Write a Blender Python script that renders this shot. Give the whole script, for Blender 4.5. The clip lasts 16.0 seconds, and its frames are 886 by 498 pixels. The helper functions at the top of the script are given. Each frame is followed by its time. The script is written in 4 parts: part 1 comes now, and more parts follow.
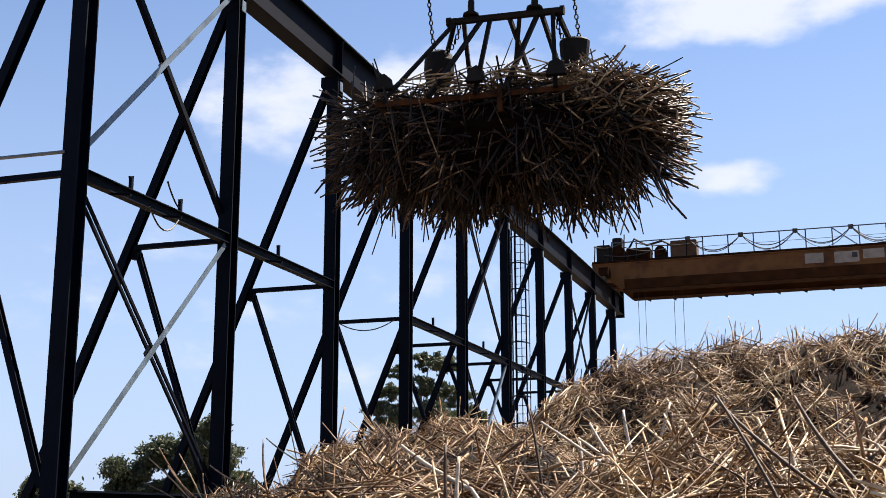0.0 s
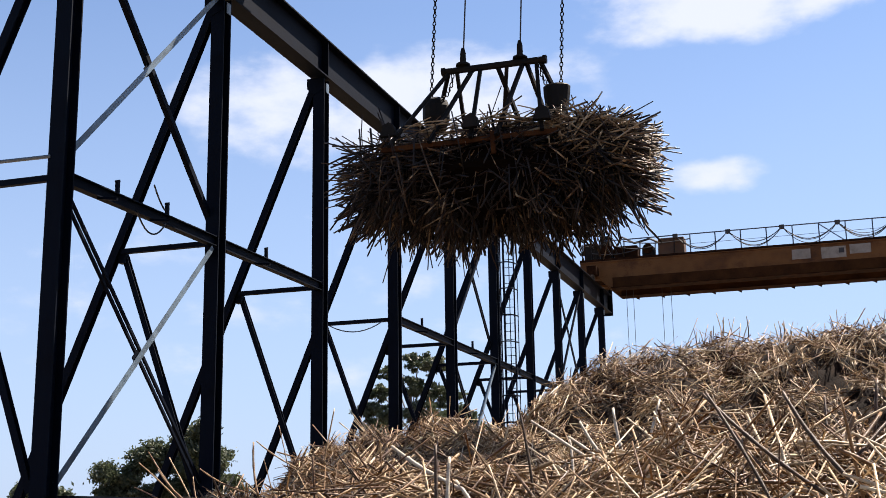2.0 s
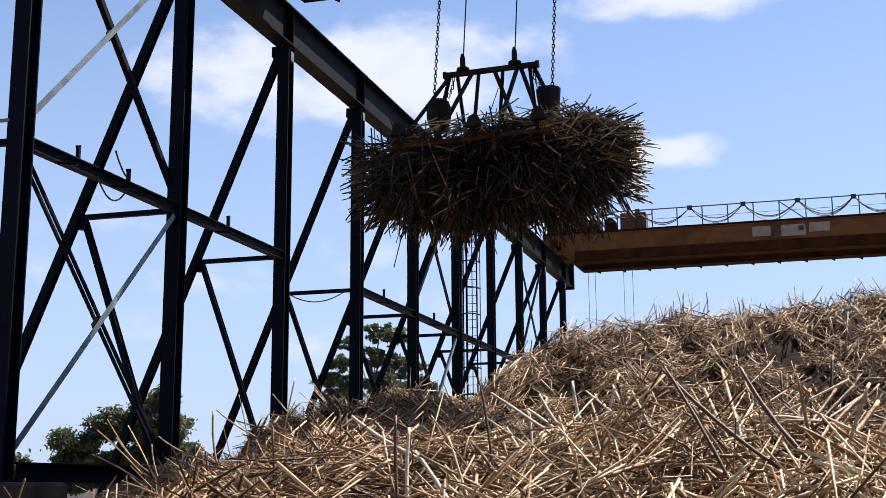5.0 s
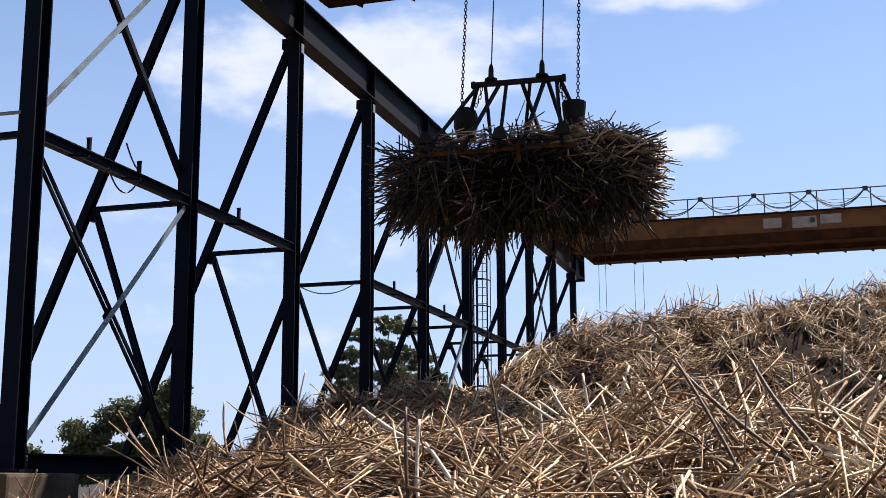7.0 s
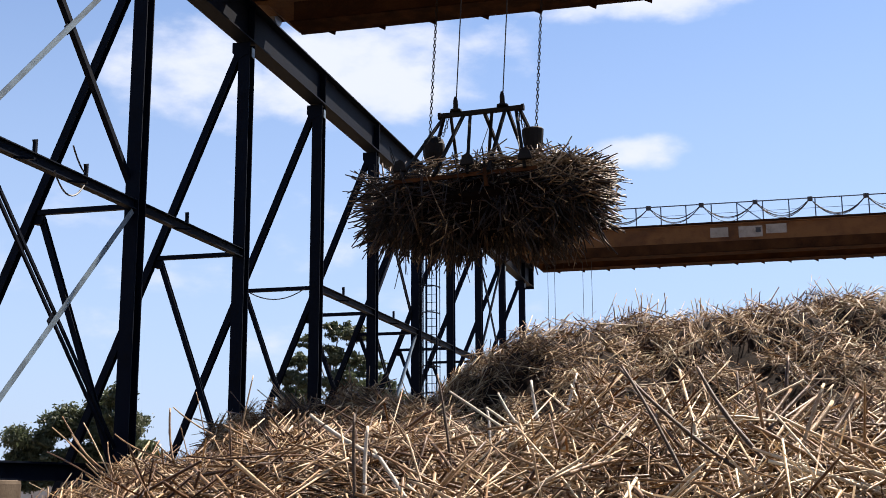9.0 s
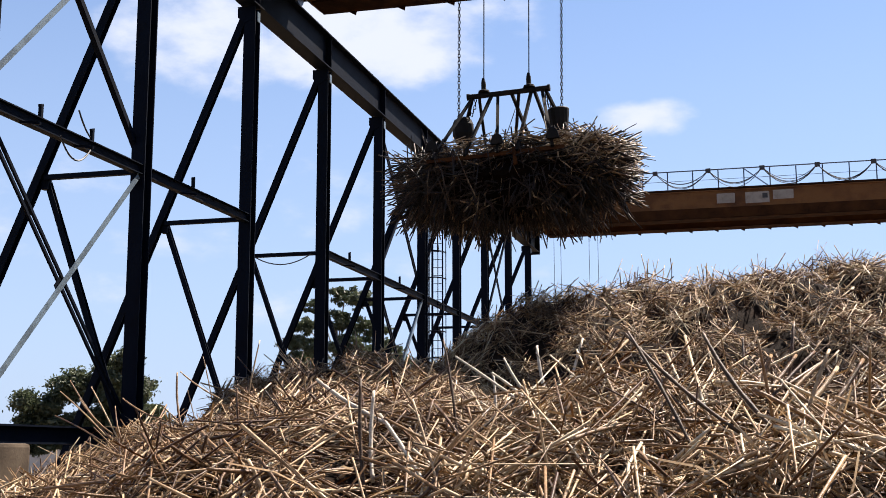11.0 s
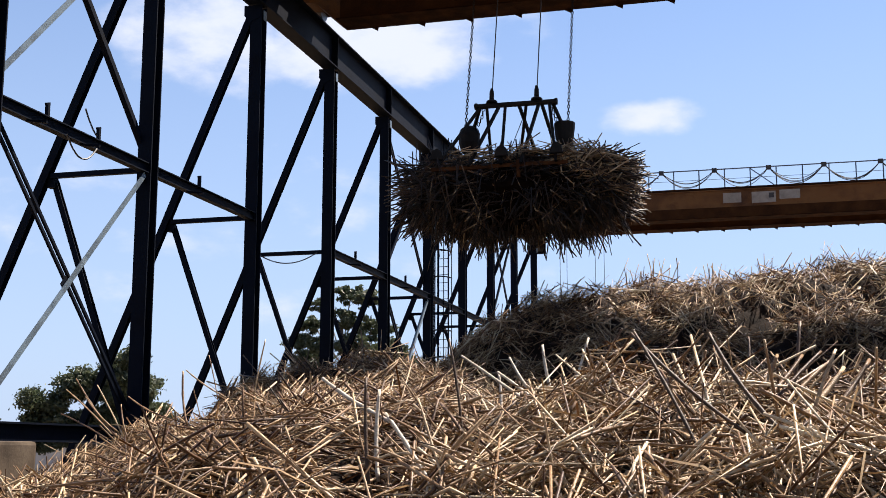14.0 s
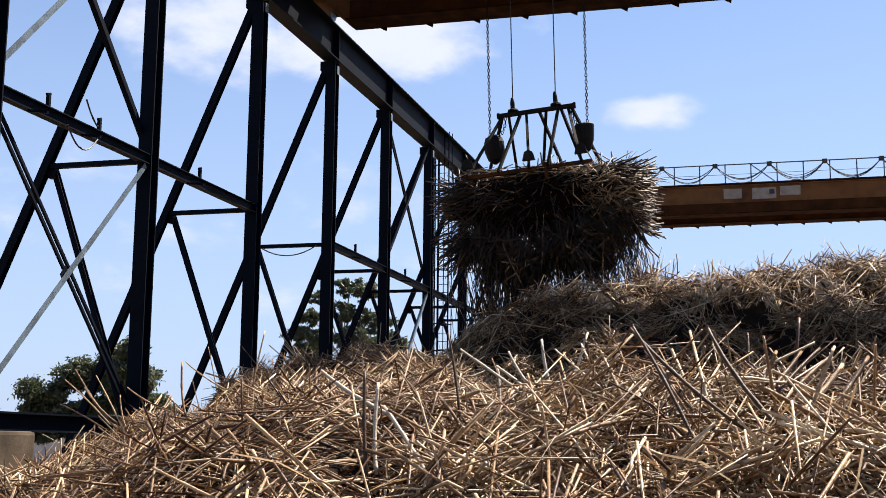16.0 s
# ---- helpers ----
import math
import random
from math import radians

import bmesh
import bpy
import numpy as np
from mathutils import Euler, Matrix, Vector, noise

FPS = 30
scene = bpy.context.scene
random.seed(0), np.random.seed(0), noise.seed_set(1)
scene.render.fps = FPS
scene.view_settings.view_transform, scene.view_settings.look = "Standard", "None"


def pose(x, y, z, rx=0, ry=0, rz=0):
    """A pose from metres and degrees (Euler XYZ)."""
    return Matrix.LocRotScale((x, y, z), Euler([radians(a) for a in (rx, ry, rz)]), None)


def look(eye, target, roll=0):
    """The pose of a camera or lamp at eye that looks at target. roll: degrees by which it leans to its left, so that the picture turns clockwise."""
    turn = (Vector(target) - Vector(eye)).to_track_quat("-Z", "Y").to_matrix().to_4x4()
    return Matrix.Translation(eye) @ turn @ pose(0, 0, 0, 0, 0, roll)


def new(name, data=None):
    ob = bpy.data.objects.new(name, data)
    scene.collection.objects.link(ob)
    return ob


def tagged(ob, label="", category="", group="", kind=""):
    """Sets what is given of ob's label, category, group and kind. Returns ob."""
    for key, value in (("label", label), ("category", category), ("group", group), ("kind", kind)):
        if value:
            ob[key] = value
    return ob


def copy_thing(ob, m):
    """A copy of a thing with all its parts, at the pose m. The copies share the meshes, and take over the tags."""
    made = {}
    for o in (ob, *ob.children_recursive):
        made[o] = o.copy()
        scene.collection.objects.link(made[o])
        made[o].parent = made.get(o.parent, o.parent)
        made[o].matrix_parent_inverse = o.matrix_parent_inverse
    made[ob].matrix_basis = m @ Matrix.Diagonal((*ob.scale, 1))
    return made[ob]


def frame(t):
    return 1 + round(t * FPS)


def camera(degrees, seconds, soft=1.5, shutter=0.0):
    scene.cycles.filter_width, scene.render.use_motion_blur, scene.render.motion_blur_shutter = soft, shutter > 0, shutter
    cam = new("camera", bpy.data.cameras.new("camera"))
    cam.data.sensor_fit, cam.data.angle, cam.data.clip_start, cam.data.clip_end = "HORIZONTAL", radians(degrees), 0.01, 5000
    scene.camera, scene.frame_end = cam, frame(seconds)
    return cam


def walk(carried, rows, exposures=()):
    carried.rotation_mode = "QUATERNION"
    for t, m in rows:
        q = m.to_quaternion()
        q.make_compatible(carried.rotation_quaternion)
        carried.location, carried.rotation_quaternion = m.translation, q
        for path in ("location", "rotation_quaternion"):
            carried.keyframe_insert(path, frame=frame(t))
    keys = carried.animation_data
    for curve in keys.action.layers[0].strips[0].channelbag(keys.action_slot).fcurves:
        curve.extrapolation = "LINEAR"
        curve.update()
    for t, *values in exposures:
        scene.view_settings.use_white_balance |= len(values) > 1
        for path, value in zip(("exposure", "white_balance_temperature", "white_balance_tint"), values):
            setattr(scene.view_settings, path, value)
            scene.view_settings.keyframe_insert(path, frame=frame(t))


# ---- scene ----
EYE_Z = 1.7
TURNS = [  # seconds, yaw, pitch, roll of the camera in degrees
    (0, 18.69, 12.61, 0.10), (0.5, 18.49, 12.42, 0.39), (1, 18.26, 12.12, 0.18), (1.5, 18.33, 11.79, 0.26),
    (2, 18.29, 12.62, 0.89), (2.5, 17.86, 12.69, 0.98), (3, 17.25, 12.53, 0.60), (3.5, 16.49, 12.31, 0.28),
    (4, 16.15, 11.70, 0.19), (6.5, 16.93, 11.06, 0.39), (7, 16.86, 10.89, 0.24), (7.5, 15.77, 10.88, 0.48),
    (8, 14.61, 10.87, 0.74), (8.5, 14.53, 11.19, 0.49), (9, 14.45, 11.19, 0.23), (9.5, 14.53, 10.01, 0.36),
    (12, 14.93, 9.45, -0.18), (12.5, 15.03, 9.39, -0.26), (13, 15.07, 9.41, -0.11), (13.5, 15.09, 9.49, 0.15),
    (14, 14.97, 9.52, -0.06), (14.5, 14.96, 9.53, -0.25), (15, 14.98, 9.49, -0.19), (15.5, 14.95, 9.41, -0.18),
    (16, 14.89, 9.22, -0.53),
]
cam = camera(39.99, 16.0, soft=0.75)
walk(cam, [(t, pose(0, 0, EYE_Z, 90 + pitch, roll, yaw)) for t, yaw, pitch, roll in TURNS],
     [(0, 1.71, 6400, 15), (16, 1.71, 6400, 15)])

# where the spreader bar of the grab is: seconds, x, y, z, lean in degrees
LOAD = [
    (0, -4.98, 17.91, 9.74, 1.7), (0.5, -5.28, 18.45, 9.74, 2.6), (1, -5.50, 18.89, 9.71, 1.7), (1.5, -5.64, 19.64, 9.78, 1.1),
    (2, -5.58, 20.22, 9.80, 0.3), (2.5, -5.52, 21.12, 9.94, -1.4), (3, -5.40, 21.68, 10.01, -1.4), (3.5, -5.40, 22.18, 10.09, -1.7),
    (4, -5.52, 22.42, 10.08, -2.0), (6.5, -5.67, 23.22, 9.89, 0.6), (7, -5.44, 23.41, 9.82, 0.9), (7.5, -5.33, 23.87, 9.85, 0.6),
    (8, -5.38, 24.43, 9.90, -0.0), (8.5, -5.51, 25.02, 9.95, -0.6), (9, -5.71, 25.72, 10.06, -1.7), (9.5, -5.85, 26.25, 10.12, -2.9),
    (12, -5.30, 27.11, 9.99, -1.4), (12.5, -5.33, 27.14, 9.95, -0.6), (13, -5.36, 26.92, 9.82, -0.0), (13.5, -5.47, 27.16, 9.85, 0.6),
    (14, -5.52, 27.25, 9.82, 0.3), (14.5, -5.50, 27.50, 9.81, -0.3), (15, -5.44, 27.77, 9.77, -2.9), (15.5, -5.45, 28.46, 9.90, -4.6),
    (16, -5.37, 28.91, 9.96, -4.9),
]
# where the centre of the moving bridge is along the runway: seconds, y
BRIDGE = [
    (0, 17.9), (1, 19.15), (2, 20.4), (3, 21.55), (4, 22.55), (5.2, 23.2), (6.5, 23.64), (7, 24.0), (7.5, 24.31), (8, 24.73), (8.5, 25.12),
    (9, 25.48), (9.5, 25.81), (10.5, 26.4), (12, 26.98), (12.5, 27.16), (13, 27.43), (13.5, 27.66), (14, 27.93), (14.5, 28.08), (15, 28.21), (15.5, 28.42), (16, 28.53),
]

# ---- light ----
SUN_AZ, SUN_EL = 38.0, 56.0      # degrees from +y towards +x, and above the horizon
world = bpy.data.worlds.new("sky")
scene.world = world
world.use_nodes = True
wn, wl = world.node_tree.nodes, world.node_tree.links
wn.clear()
sky = wn.new("ShaderNodeTexSky")
sky.sky_type, sky.sun_disc = "NISHITA", False
sky.sun_elevation, sky.sun_rotation = radians(SUN_EL), radians(SUN_AZ)
sky.air_density, sky.dust_density, sky.ozone_density = 1.0, 0.1, 2.6
sky.altitude = 900.0


def way_of(azimuth, elevation):
    a, e = radians(azimuth), radians(elevation)
    return Vector((math.sin(a) * math.cos(e), math.cos(a) * math.cos(e), math.sin(e)))


def math_node(op, a, b=None, clamp=False):
    n = wn.new("ShaderNodeMath")
    n.operation, n.use_clamp = op, clamp
    for i, v in enumerate((a, b)):
        if v is None:
            continue
        if isinstance(v, (int, float)):
            n.inputs[i].default_value = v
        else:
            wl.new(v, n.inputs[i])
    return n.outputs[0]


coords = wn.new("ShaderNodeTexCoord")
cloud_noise = wn.new("ShaderNodeTexNoise")
cloud_noise.inputs["Scale"].default_value = 14.0
cloud_noise.inputs["Detail"].default_value = 7.0
cloud_noise.inputs["Roughness"].default_value = 0.55
stretch = wn.new("ShaderNodeMapping")
stretch.inputs["Scale"].default_value = (1.0, 1.0, 2.0)
wl.new(coords.outputs["Generated"], stretch.inputs[0])
wl.new(stretch.outputs[0], cloud_noise.inputs["Vector"])
# clouds: azimuth, elevation, half width, half height in degrees, strength
CLOUDS = [(-18.3, 19.6, 5.4, 2.6, 0.98), (-14.5, 20.6, 3.4, 1.6, 0.5), (-10.5, 20.0, 2.2, 1.3, 0.45), (-26.4, 19.4, 4.0, 2.8, 0.85), (-5.2, 15.5, 2.5, 0.9, 0.9),
          (-3.5, 23.8, 6.5, 2.0, 1.1), (-30, 10, 12, 4.0, 0.36), (-20, 12, 9, 2.5, 0.42), (-26, 7, 9, 1.6, 0.36), (-31, 12, 7, 1.3, 0.42), (-16, 9, 7, 1.3, 0.4), (-8, 8, 6, 1.2, 0.4),
          (30, 25, 9, 4, 0.9), (60, 35, 14, 6, 0.9), (110, 30, 12, 5, 0.9), (170, 40, 16, 7, 0.9), (-80, 28, 12, 5, 0.9), (-130, 35, 15, 6, 0.9), (20, 45, 9, 5, 0.7)]
total = None
for az, el, hw, hh, strength in CLOUDS:
    c = way_of(az, el)
    side = Vector((math.cos(radians(az)), -math.sin(radians(az)), 0))
    up = c.cross(side) * -1
    sums = []
    for axis, half in ((side, hw), (up, hh)):
        d = wn.new("ShaderNodeVectorMath")
        d.operation = "DOT_PRODUCT"
        wl.new(coords.outputs["Generated"], d.inputs[0])
        d.inputs[1].default_value = axis / math.sin(radians(half))
        off = math_node("SUBTRACT", d.outputs["Value"], axis.dot(c) / math.sin(radians(half)))
        sums.append(math_node("MULTIPLY", off, off))
    front = wn.new("ShaderNodeVectorMath")
    front.operation = "DOT_PRODUCT"
    wl.new(coords.outputs["Generated"], front.inputs[0])
    front.inputs[1].default_value = c
    r2 = math_node("ADD", sums[0], sums[1])
    blob = math_node("MULTIPLY", math_node("SUBTRACT", 1.0, math_node("MULTIPLY", r2, 0.5), True), math_node("GREATER_THAN", front.outputs["Value"], 0.3))
    blob = math_node("MULTIPLY", blob, strength)
    total = blob if total is None else math_node("MAXIMUM", total, blob)
ragged = math_node("ADD", total, math_node("MULTIPLY", math_node("SUBTRACT", cloud_noise.outputs["Fac"], 0.5), 1.5))
cover = wn.new("ShaderNodeMapRange")
cover.interpolation_type = "SMOOTHSTEP"
cover.inputs["From Min"].default_value, cover.inputs["From Max"].default_value = 0.30, 0.92
wl.new(math_node("MULTIPLY", ragged, math_node("GREATER_THAN", total, 0.001)), cover.inputs["Value"])
mixer = wn.new("ShaderNodeMix")
mixer.data_type = "RGBA"
wl.new(cover.outputs[0], mixer.inputs[0])
# pale haze that thickens towards the horizon
height = wn.new("ShaderNodeSeparateXYZ")
wl.new(coords.outputs["Generated"], height.inputs[0])
thick_air = wn.new("ShaderNodeMapRange")
for socket, value in (("From Min", 0.0), ("From Max", 0.40), ("To Min", 0.95), ("To Max", 0.12)):
    thick_air.inputs[socket].default_value = value
wl.new(height.outputs["Z"], thick_air.inputs["Value"])
hazed = wn.new("ShaderNodeMix")
hazed.data_type = "RGBA"
wl.new(thick_air.outputs[0], hazed.inputs[0])
wl.new(sky.outputs[0], hazed.inputs[6])
hazed.inputs[7].default_value = (3.05, 3.9, 5.25, 1)
wl.new(hazed.outputs[2], mixer.inputs[6])
mixer.inputs[7].default_value = (5.0, 5.4, 6.1, 1)
background = wn.new("ShaderNodeBackground")
background.inputs["Strength"].default_value = 0.0527
wl.new(mixer.outputs[2], background.inputs["Color"])
wl.new(background.outputs[0], wn.new("ShaderNodeOutputWorld").inputs[0])

sun = new("sun", bpy.data.lights.new("sun", "SUN"))
sun.data.energy, sun.data.angle, sun.data.color = 5.0, radians(0.53), (1.0, 0.895, 0.74)
sun.matrix_world = look(way_of(SUN_AZ, SUN_EL) * 60, (0, 0, 0))


# ---- materials ----
def material(name, colours, rough=0.7, metal=0.0, scale=6.0, grain=60.0, bump=0.3, island=0.0, piece=0.0, stretch=(1, 1, 1), spec=0.5, thin=0.0, drift=0.0):
    """A procedural surface: colours mixed by a broad noise and a fine one, shifted piece by piece."""
    m = bpy.data.materials.new(name)
    m.use_nodes = True
    n, l = m.node_tree.nodes, m.node_tree.links
    b = n["Principled BSDF"]
    tc = n.new("ShaderNodeTexCoord")
    mp = n.new("ShaderNodeMapping")
    mp.inputs["Scale"].default_value = stretch
    l.new(tc.outputs["Object"], mp.inputs[0])
    broad, fine = n.new("ShaderNodeTexNoise"), n.new("ShaderNodeTexNoise")
    for t, s, d in ((broad, scale, 5.0), (fine, grain, 4.0)):
        t.inputs["Scale"].default_value, t.inputs["Detail"].default_value = s, d
        l.new(mp.outputs[0], t.inputs["Vector"])
    add = n.new("ShaderNodeMath")
    add.operation = "MULTIPLY_ADD"
    l.new(fine.outputs["Fac"], add.inputs[0])
    add.inputs[1].default_value = 0.5
    l.new(broad.outputs["Fac"], add.inputs[2])
    fac = add.outputs[0]
    low, high = 0.5, 1.0
    if drift:
        wide = n.new("ShaderNodeTexNoise")
        wide.inputs["Scale"].default_value, wide.inputs["Detail"].default_value = 0.75, 3.0
        l.new(tc.outputs["Object"], wide.inputs["Vector"])
        centred = n.new("ShaderNodeMath")
        centred.operation = "SUBTRACT"
        l.new(wide.outputs["Fac"], centred.inputs[0])
        centred.inputs[1].default_value = 0.5
        shift = n.new("ShaderNodeMath")
        shift.operation = "MULTIPLY_ADD"
        l.new(centred.outputs[0], shift.inputs[0])
        shift.inputs[1].default_value = drift
        l.new(fac, shift.inputs[2])
        fac = shift.outputs[0]
    for amount, node, socket in ((island, "ShaderNodeNewGeometry", "Random Per Island"), (piece, "ShaderNodeObjectInfo", "Random")):
        if amount:
            src = n.new(node)
            a2 = n.new("ShaderNodeMath")
            a2.operation = "MULTIPLY_ADD"
            l.new(src.outputs[socket], a2.inputs[0])
            a2.inputs[1].default_value = amount
            l.new(fac, a2.inputs[2])
            fac = a2.outputs[0]
            low, high = low + amount * 0.05, high + amount * 0.95
    rng = n.new("ShaderNodeMapRange")
    rng.inputs["From Min"].default_value, rng.inputs["From Max"].default_value = low, high
    l.new(fac, rng.inputs["Value"])
    ramp = n.new("ShaderNodeValToRGB")
    e = ramp.color_ramp.elements
    for i, c in enumerate(colours):
        pos = i / (len(colours) - 1)
        el = e[0] if i == 0 else (e[-1] if i == len(colours) - 1 else e.new(pos))
        el.position, el.color = pos, (*c, 1)
    l.new(rng.outputs[0], ramp.inputs[0])
    l.new(ramp.outputs[0], b.inputs["Base Color"])
    rr = n.new("ShaderNodeMapRange")
    rr.inputs["To Min"].default_value, rr.inputs["To Max"].default_value = max(rough - 0.12, 0.05), min(rough + 0.15, 1)
    l.new(fine.outputs["Fac"], rr.inputs["Value"])
    l.new(rr.outputs[0], b.inputs["Roughness"])
    b.inputs["Metallic"].default_value = metal
    b.inputs["Specular IOR Level"].default_value = spec
    if bump:
        bp = n.new("ShaderNodeBump")
        bp.inputs["Strength"].default_value, bp.inputs["Distance"].default_value = bump, 0.01
        l.new(fine.outputs["Fac"], bp.inputs["Height"])
        l.new(bp.outputs[0], b.inputs["Normal"])
    if thin:
        # light that comes through a thin blade
        tl, mx = n.new("ShaderNodeBsdfTranslucent"), n.new("ShaderNodeMixShader")
        mx.inputs[0].default_value = thin
        l.new(ramp.outputs[0], tl.inputs["Color"])
        l.new(b.outputs[0], mx.inputs[1])
        l.new(tl.outputs[0], mx.inputs[2])
        l.new(mx.outputs[0], n["Material Output"].inputs["Surface"])
    return m


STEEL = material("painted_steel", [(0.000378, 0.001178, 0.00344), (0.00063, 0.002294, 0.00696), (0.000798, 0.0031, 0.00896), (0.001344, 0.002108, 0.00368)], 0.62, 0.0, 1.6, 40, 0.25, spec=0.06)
STEEL_BLUE = material("faded_blue_steel", [(0.014, 0.028, 0.056), (0.021, 0.042, 0.077), (0.035, 0.056, 0.084)], 0.5, 0.0, 1.6, 40, 0.2)
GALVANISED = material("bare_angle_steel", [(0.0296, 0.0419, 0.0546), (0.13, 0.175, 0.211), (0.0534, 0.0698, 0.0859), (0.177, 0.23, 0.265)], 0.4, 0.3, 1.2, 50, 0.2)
RAIL = material("worn_rail_steel", [(0.063, 0.056, 0.056), (0.14, 0.133, 0.126)], 0.4, 0.8, 5, 60, 0.2)
RUST = material("weathered_ochre_paint", [(0.034, 0.0125, 0.0034), (0.078, 0.032, 0.0086), (0.115, 0.052, 0.0145), (0.055, 0.021, 0.0058)], 0.75, 0.0, 0.9, 25, 0.3, spec=0.25)
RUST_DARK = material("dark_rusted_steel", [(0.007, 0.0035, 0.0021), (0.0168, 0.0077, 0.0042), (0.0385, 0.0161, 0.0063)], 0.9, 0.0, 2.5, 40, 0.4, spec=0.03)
RUST_LOW = material("shaded_ochre_paint", [(0.014, 0.0055, 0.002), (0.03, 0.012, 0.0038), (0.045, 0.0195, 0.006)], 0.85, 0.0, 1.2, 25, 0.3, spec=0.08)
JAW = material("worn_orange_steel", [(0.016, 0.0055, 0.0016), (0.04, 0.014, 0.0035), (0.07, 0.026, 0.0065)], 0.8, 0.0, 4, 40, 0.3, spec=0.1)
ORANGE = material("rusty_orange_paint", [(0.0378, 0.0135, 0.00324), (0.081, 0.0324, 0.00675)], 0.7, 0.0, 3, 40, 0.3)
GREASY = material("greasy_black_steel", [(0.0028, 0.0028, 0.0028), (0.0056, 0.0049, 0.0042), (0.0126, 0.0091, 0.0063)], 0.65, 0.0, 4, 50, 0.4, spec=0.15)
CONCRETE = material("weathered_concrete", [(0.0315, 0.0224, 0.0147), (0.056, 0.0406, 0.0273), (0.0805, 0.0616, 0.0434)], 0.9, 0.0, 2.5, 30, 0.5, spec=0.2)
CABLE = material("black_cable_rubber", [(0.01, 0.01, 0.011), (0.025, 0.025, 0.028)], 0.6, 0, 5, 50, 0.1)
WHITE = material("faded_white_panel", [(0.12, 0.104, 0.084), (0.192, 0.172, 0.144), (0.24, 0.224, 0.2)], 0.6, 0, 3, 30, 0.1)
CANE = material("dry_cane_stalk", [(0.0104, 0.00341, 0.000969), (0.0403, 0.0153, 0.00425), (0.162, 0.0913, 0.039), (0.353, 0.252, 0.143), (0.488, 0.424, 0.3)], 0.5, 0, 7, 110, 0.4, island=0.8, spec=0.3, drift=1.5)
CANE_ONE = material("dry_cane_stalk_single", [(0.0125, 0.00509, 0.00183), (0.0544, 0.0237, 0.00771), (0.156, 0.088, 0.0377), (0.329, 0.231, 0.128), (0.459, 0.382, 0.262)], 0.5, 0, 7, 110, 0.4, piece=0.8, spec=0.3)
TRASH = material("dry_cane_leaf", [(0.0124, 0.00386, 0.00113), (0.0498, 0.0188, 0.00524), (0.183, 0.106, 0.0452), (0.376, 0.266, 0.148)], 0.7, 0, 4, 60, 0.2, island=0.9, thin=0.25, spec=0.2, drift=1.5)
# brown trash taken nearly to black, painting shade into the gaps between stalks
MOUND = material("shade_dark_trash", [(0.00294, 0.00119, 0.00049), (0.00686, 0.00294, 0.00119), (0.0147, 0.00686, 0.00294)], 0.95, 0, 3, 25, 1.0, spec=0.1)
# cane of the load, mostly near-black to paint its shaded front
LOAD_CANE = material("shaded_load_cane", [(0.00225, 0.00113, 0.000525), (0.0045, 0.00217, 0.000975), (0.00675, 0.00323, 0.00143), (0.0105, 0.00502, 0.00225), (0.0225, 0.0109, 0.00495), (0.075, 0.0405, 0.0169), (0.45, 0.323, 0.18)], 0.5, 0, 5, 90, 0.3, island=0.9, spec=0.3)
# paler copy of the load's cane, sunlight put into its colour
LOAD_SUNLIT = material("sunlit_load_cane", [(0.02, 0.01, 0.0045), (0.09, 0.052, 0.024), (0.27, 0.19, 0.105), (0.46, 0.37, 0.25)], 0.5, 0, 5, 90, 0.3, island=0.9, spec=0.3)
LOAD_HEART = material("shade_black_core", [(0.0024, 0.0012, 0.0006), (0.006, 0.003, 0.0012)], 0.95, 0, 3, 25, 0.5, spec=0.05)
CANE_PALE = material("pale_cane_stalk", [(0.221, 0.176, 0.118), (0.342, 0.3, 0.237), (0.442, 0.414, 0.355)], 0.5, 0, 14, 110, 0.4, spec=0.3)
CANE_DARK = material("dark_cane_stalk", [(0.0168, 0.00896, 0.00448), (0.0392, 0.0224, 0.0112), (0.0784, 0.0476, 0.0252)], 0.55, 0, 14, 110, 0.4, spec=0.25)
EARTH = material("dry_earth", [(0.096, 0.06, 0.036), (0.156, 0.108, 0.066), (0.198, 0.15, 0.096)], 0.95, 0, 0.15, 4, 0.5)
LEAF = material("tree_leaf", [(0.026, 0.0377, 0.0195), (0.0488, 0.0637, 0.0325), (0.0813, 0.0975, 0.0553)], 0.55, 0, 0.8, 6, 0.0, island=0.7, thin=0.35)
BARK = material("tree_bark", [(0.07, 0.0595, 0.049), (0.154, 0.133, 0.112)], 0.9, 0, 2, 20, 0.4)
WHITEWASH = material("whitewashed_wall", [(0.3, 0.3, 0.288), (0.42, 0.42, 0.408)], 0.8, 0, 1, 20, 0.2)
TIN = material("tin_roof", [(0.15, 0.15, 0.156), (0.24, 0.24, 0.24)], 0.5, 0.4, 1, 20, 0.2)


# ---- building helpers ----
def part(name, bm, mat, parent=None, label=""):
    me = bpy.data.meshes.new(name)
    bm.to_mesh(me)
    bm.free()
    return mesh_part(name, me, mat, parent, label)


def mesh_part(name, me, mat, parent=None, label=""):
    if mat and not me.materials:
        me.materials.append(mat)
    ob = new(name, me)
    if parent is not None:
        ob.parent = parent
    if label:
        tagged(ob, label)
    return ob


def thing(name, label, category, place=(0, 0, 0), group="", kind=""):
    ob = new(name)
    ob.location = place
    return tagged(ob, label, category, group, kind)


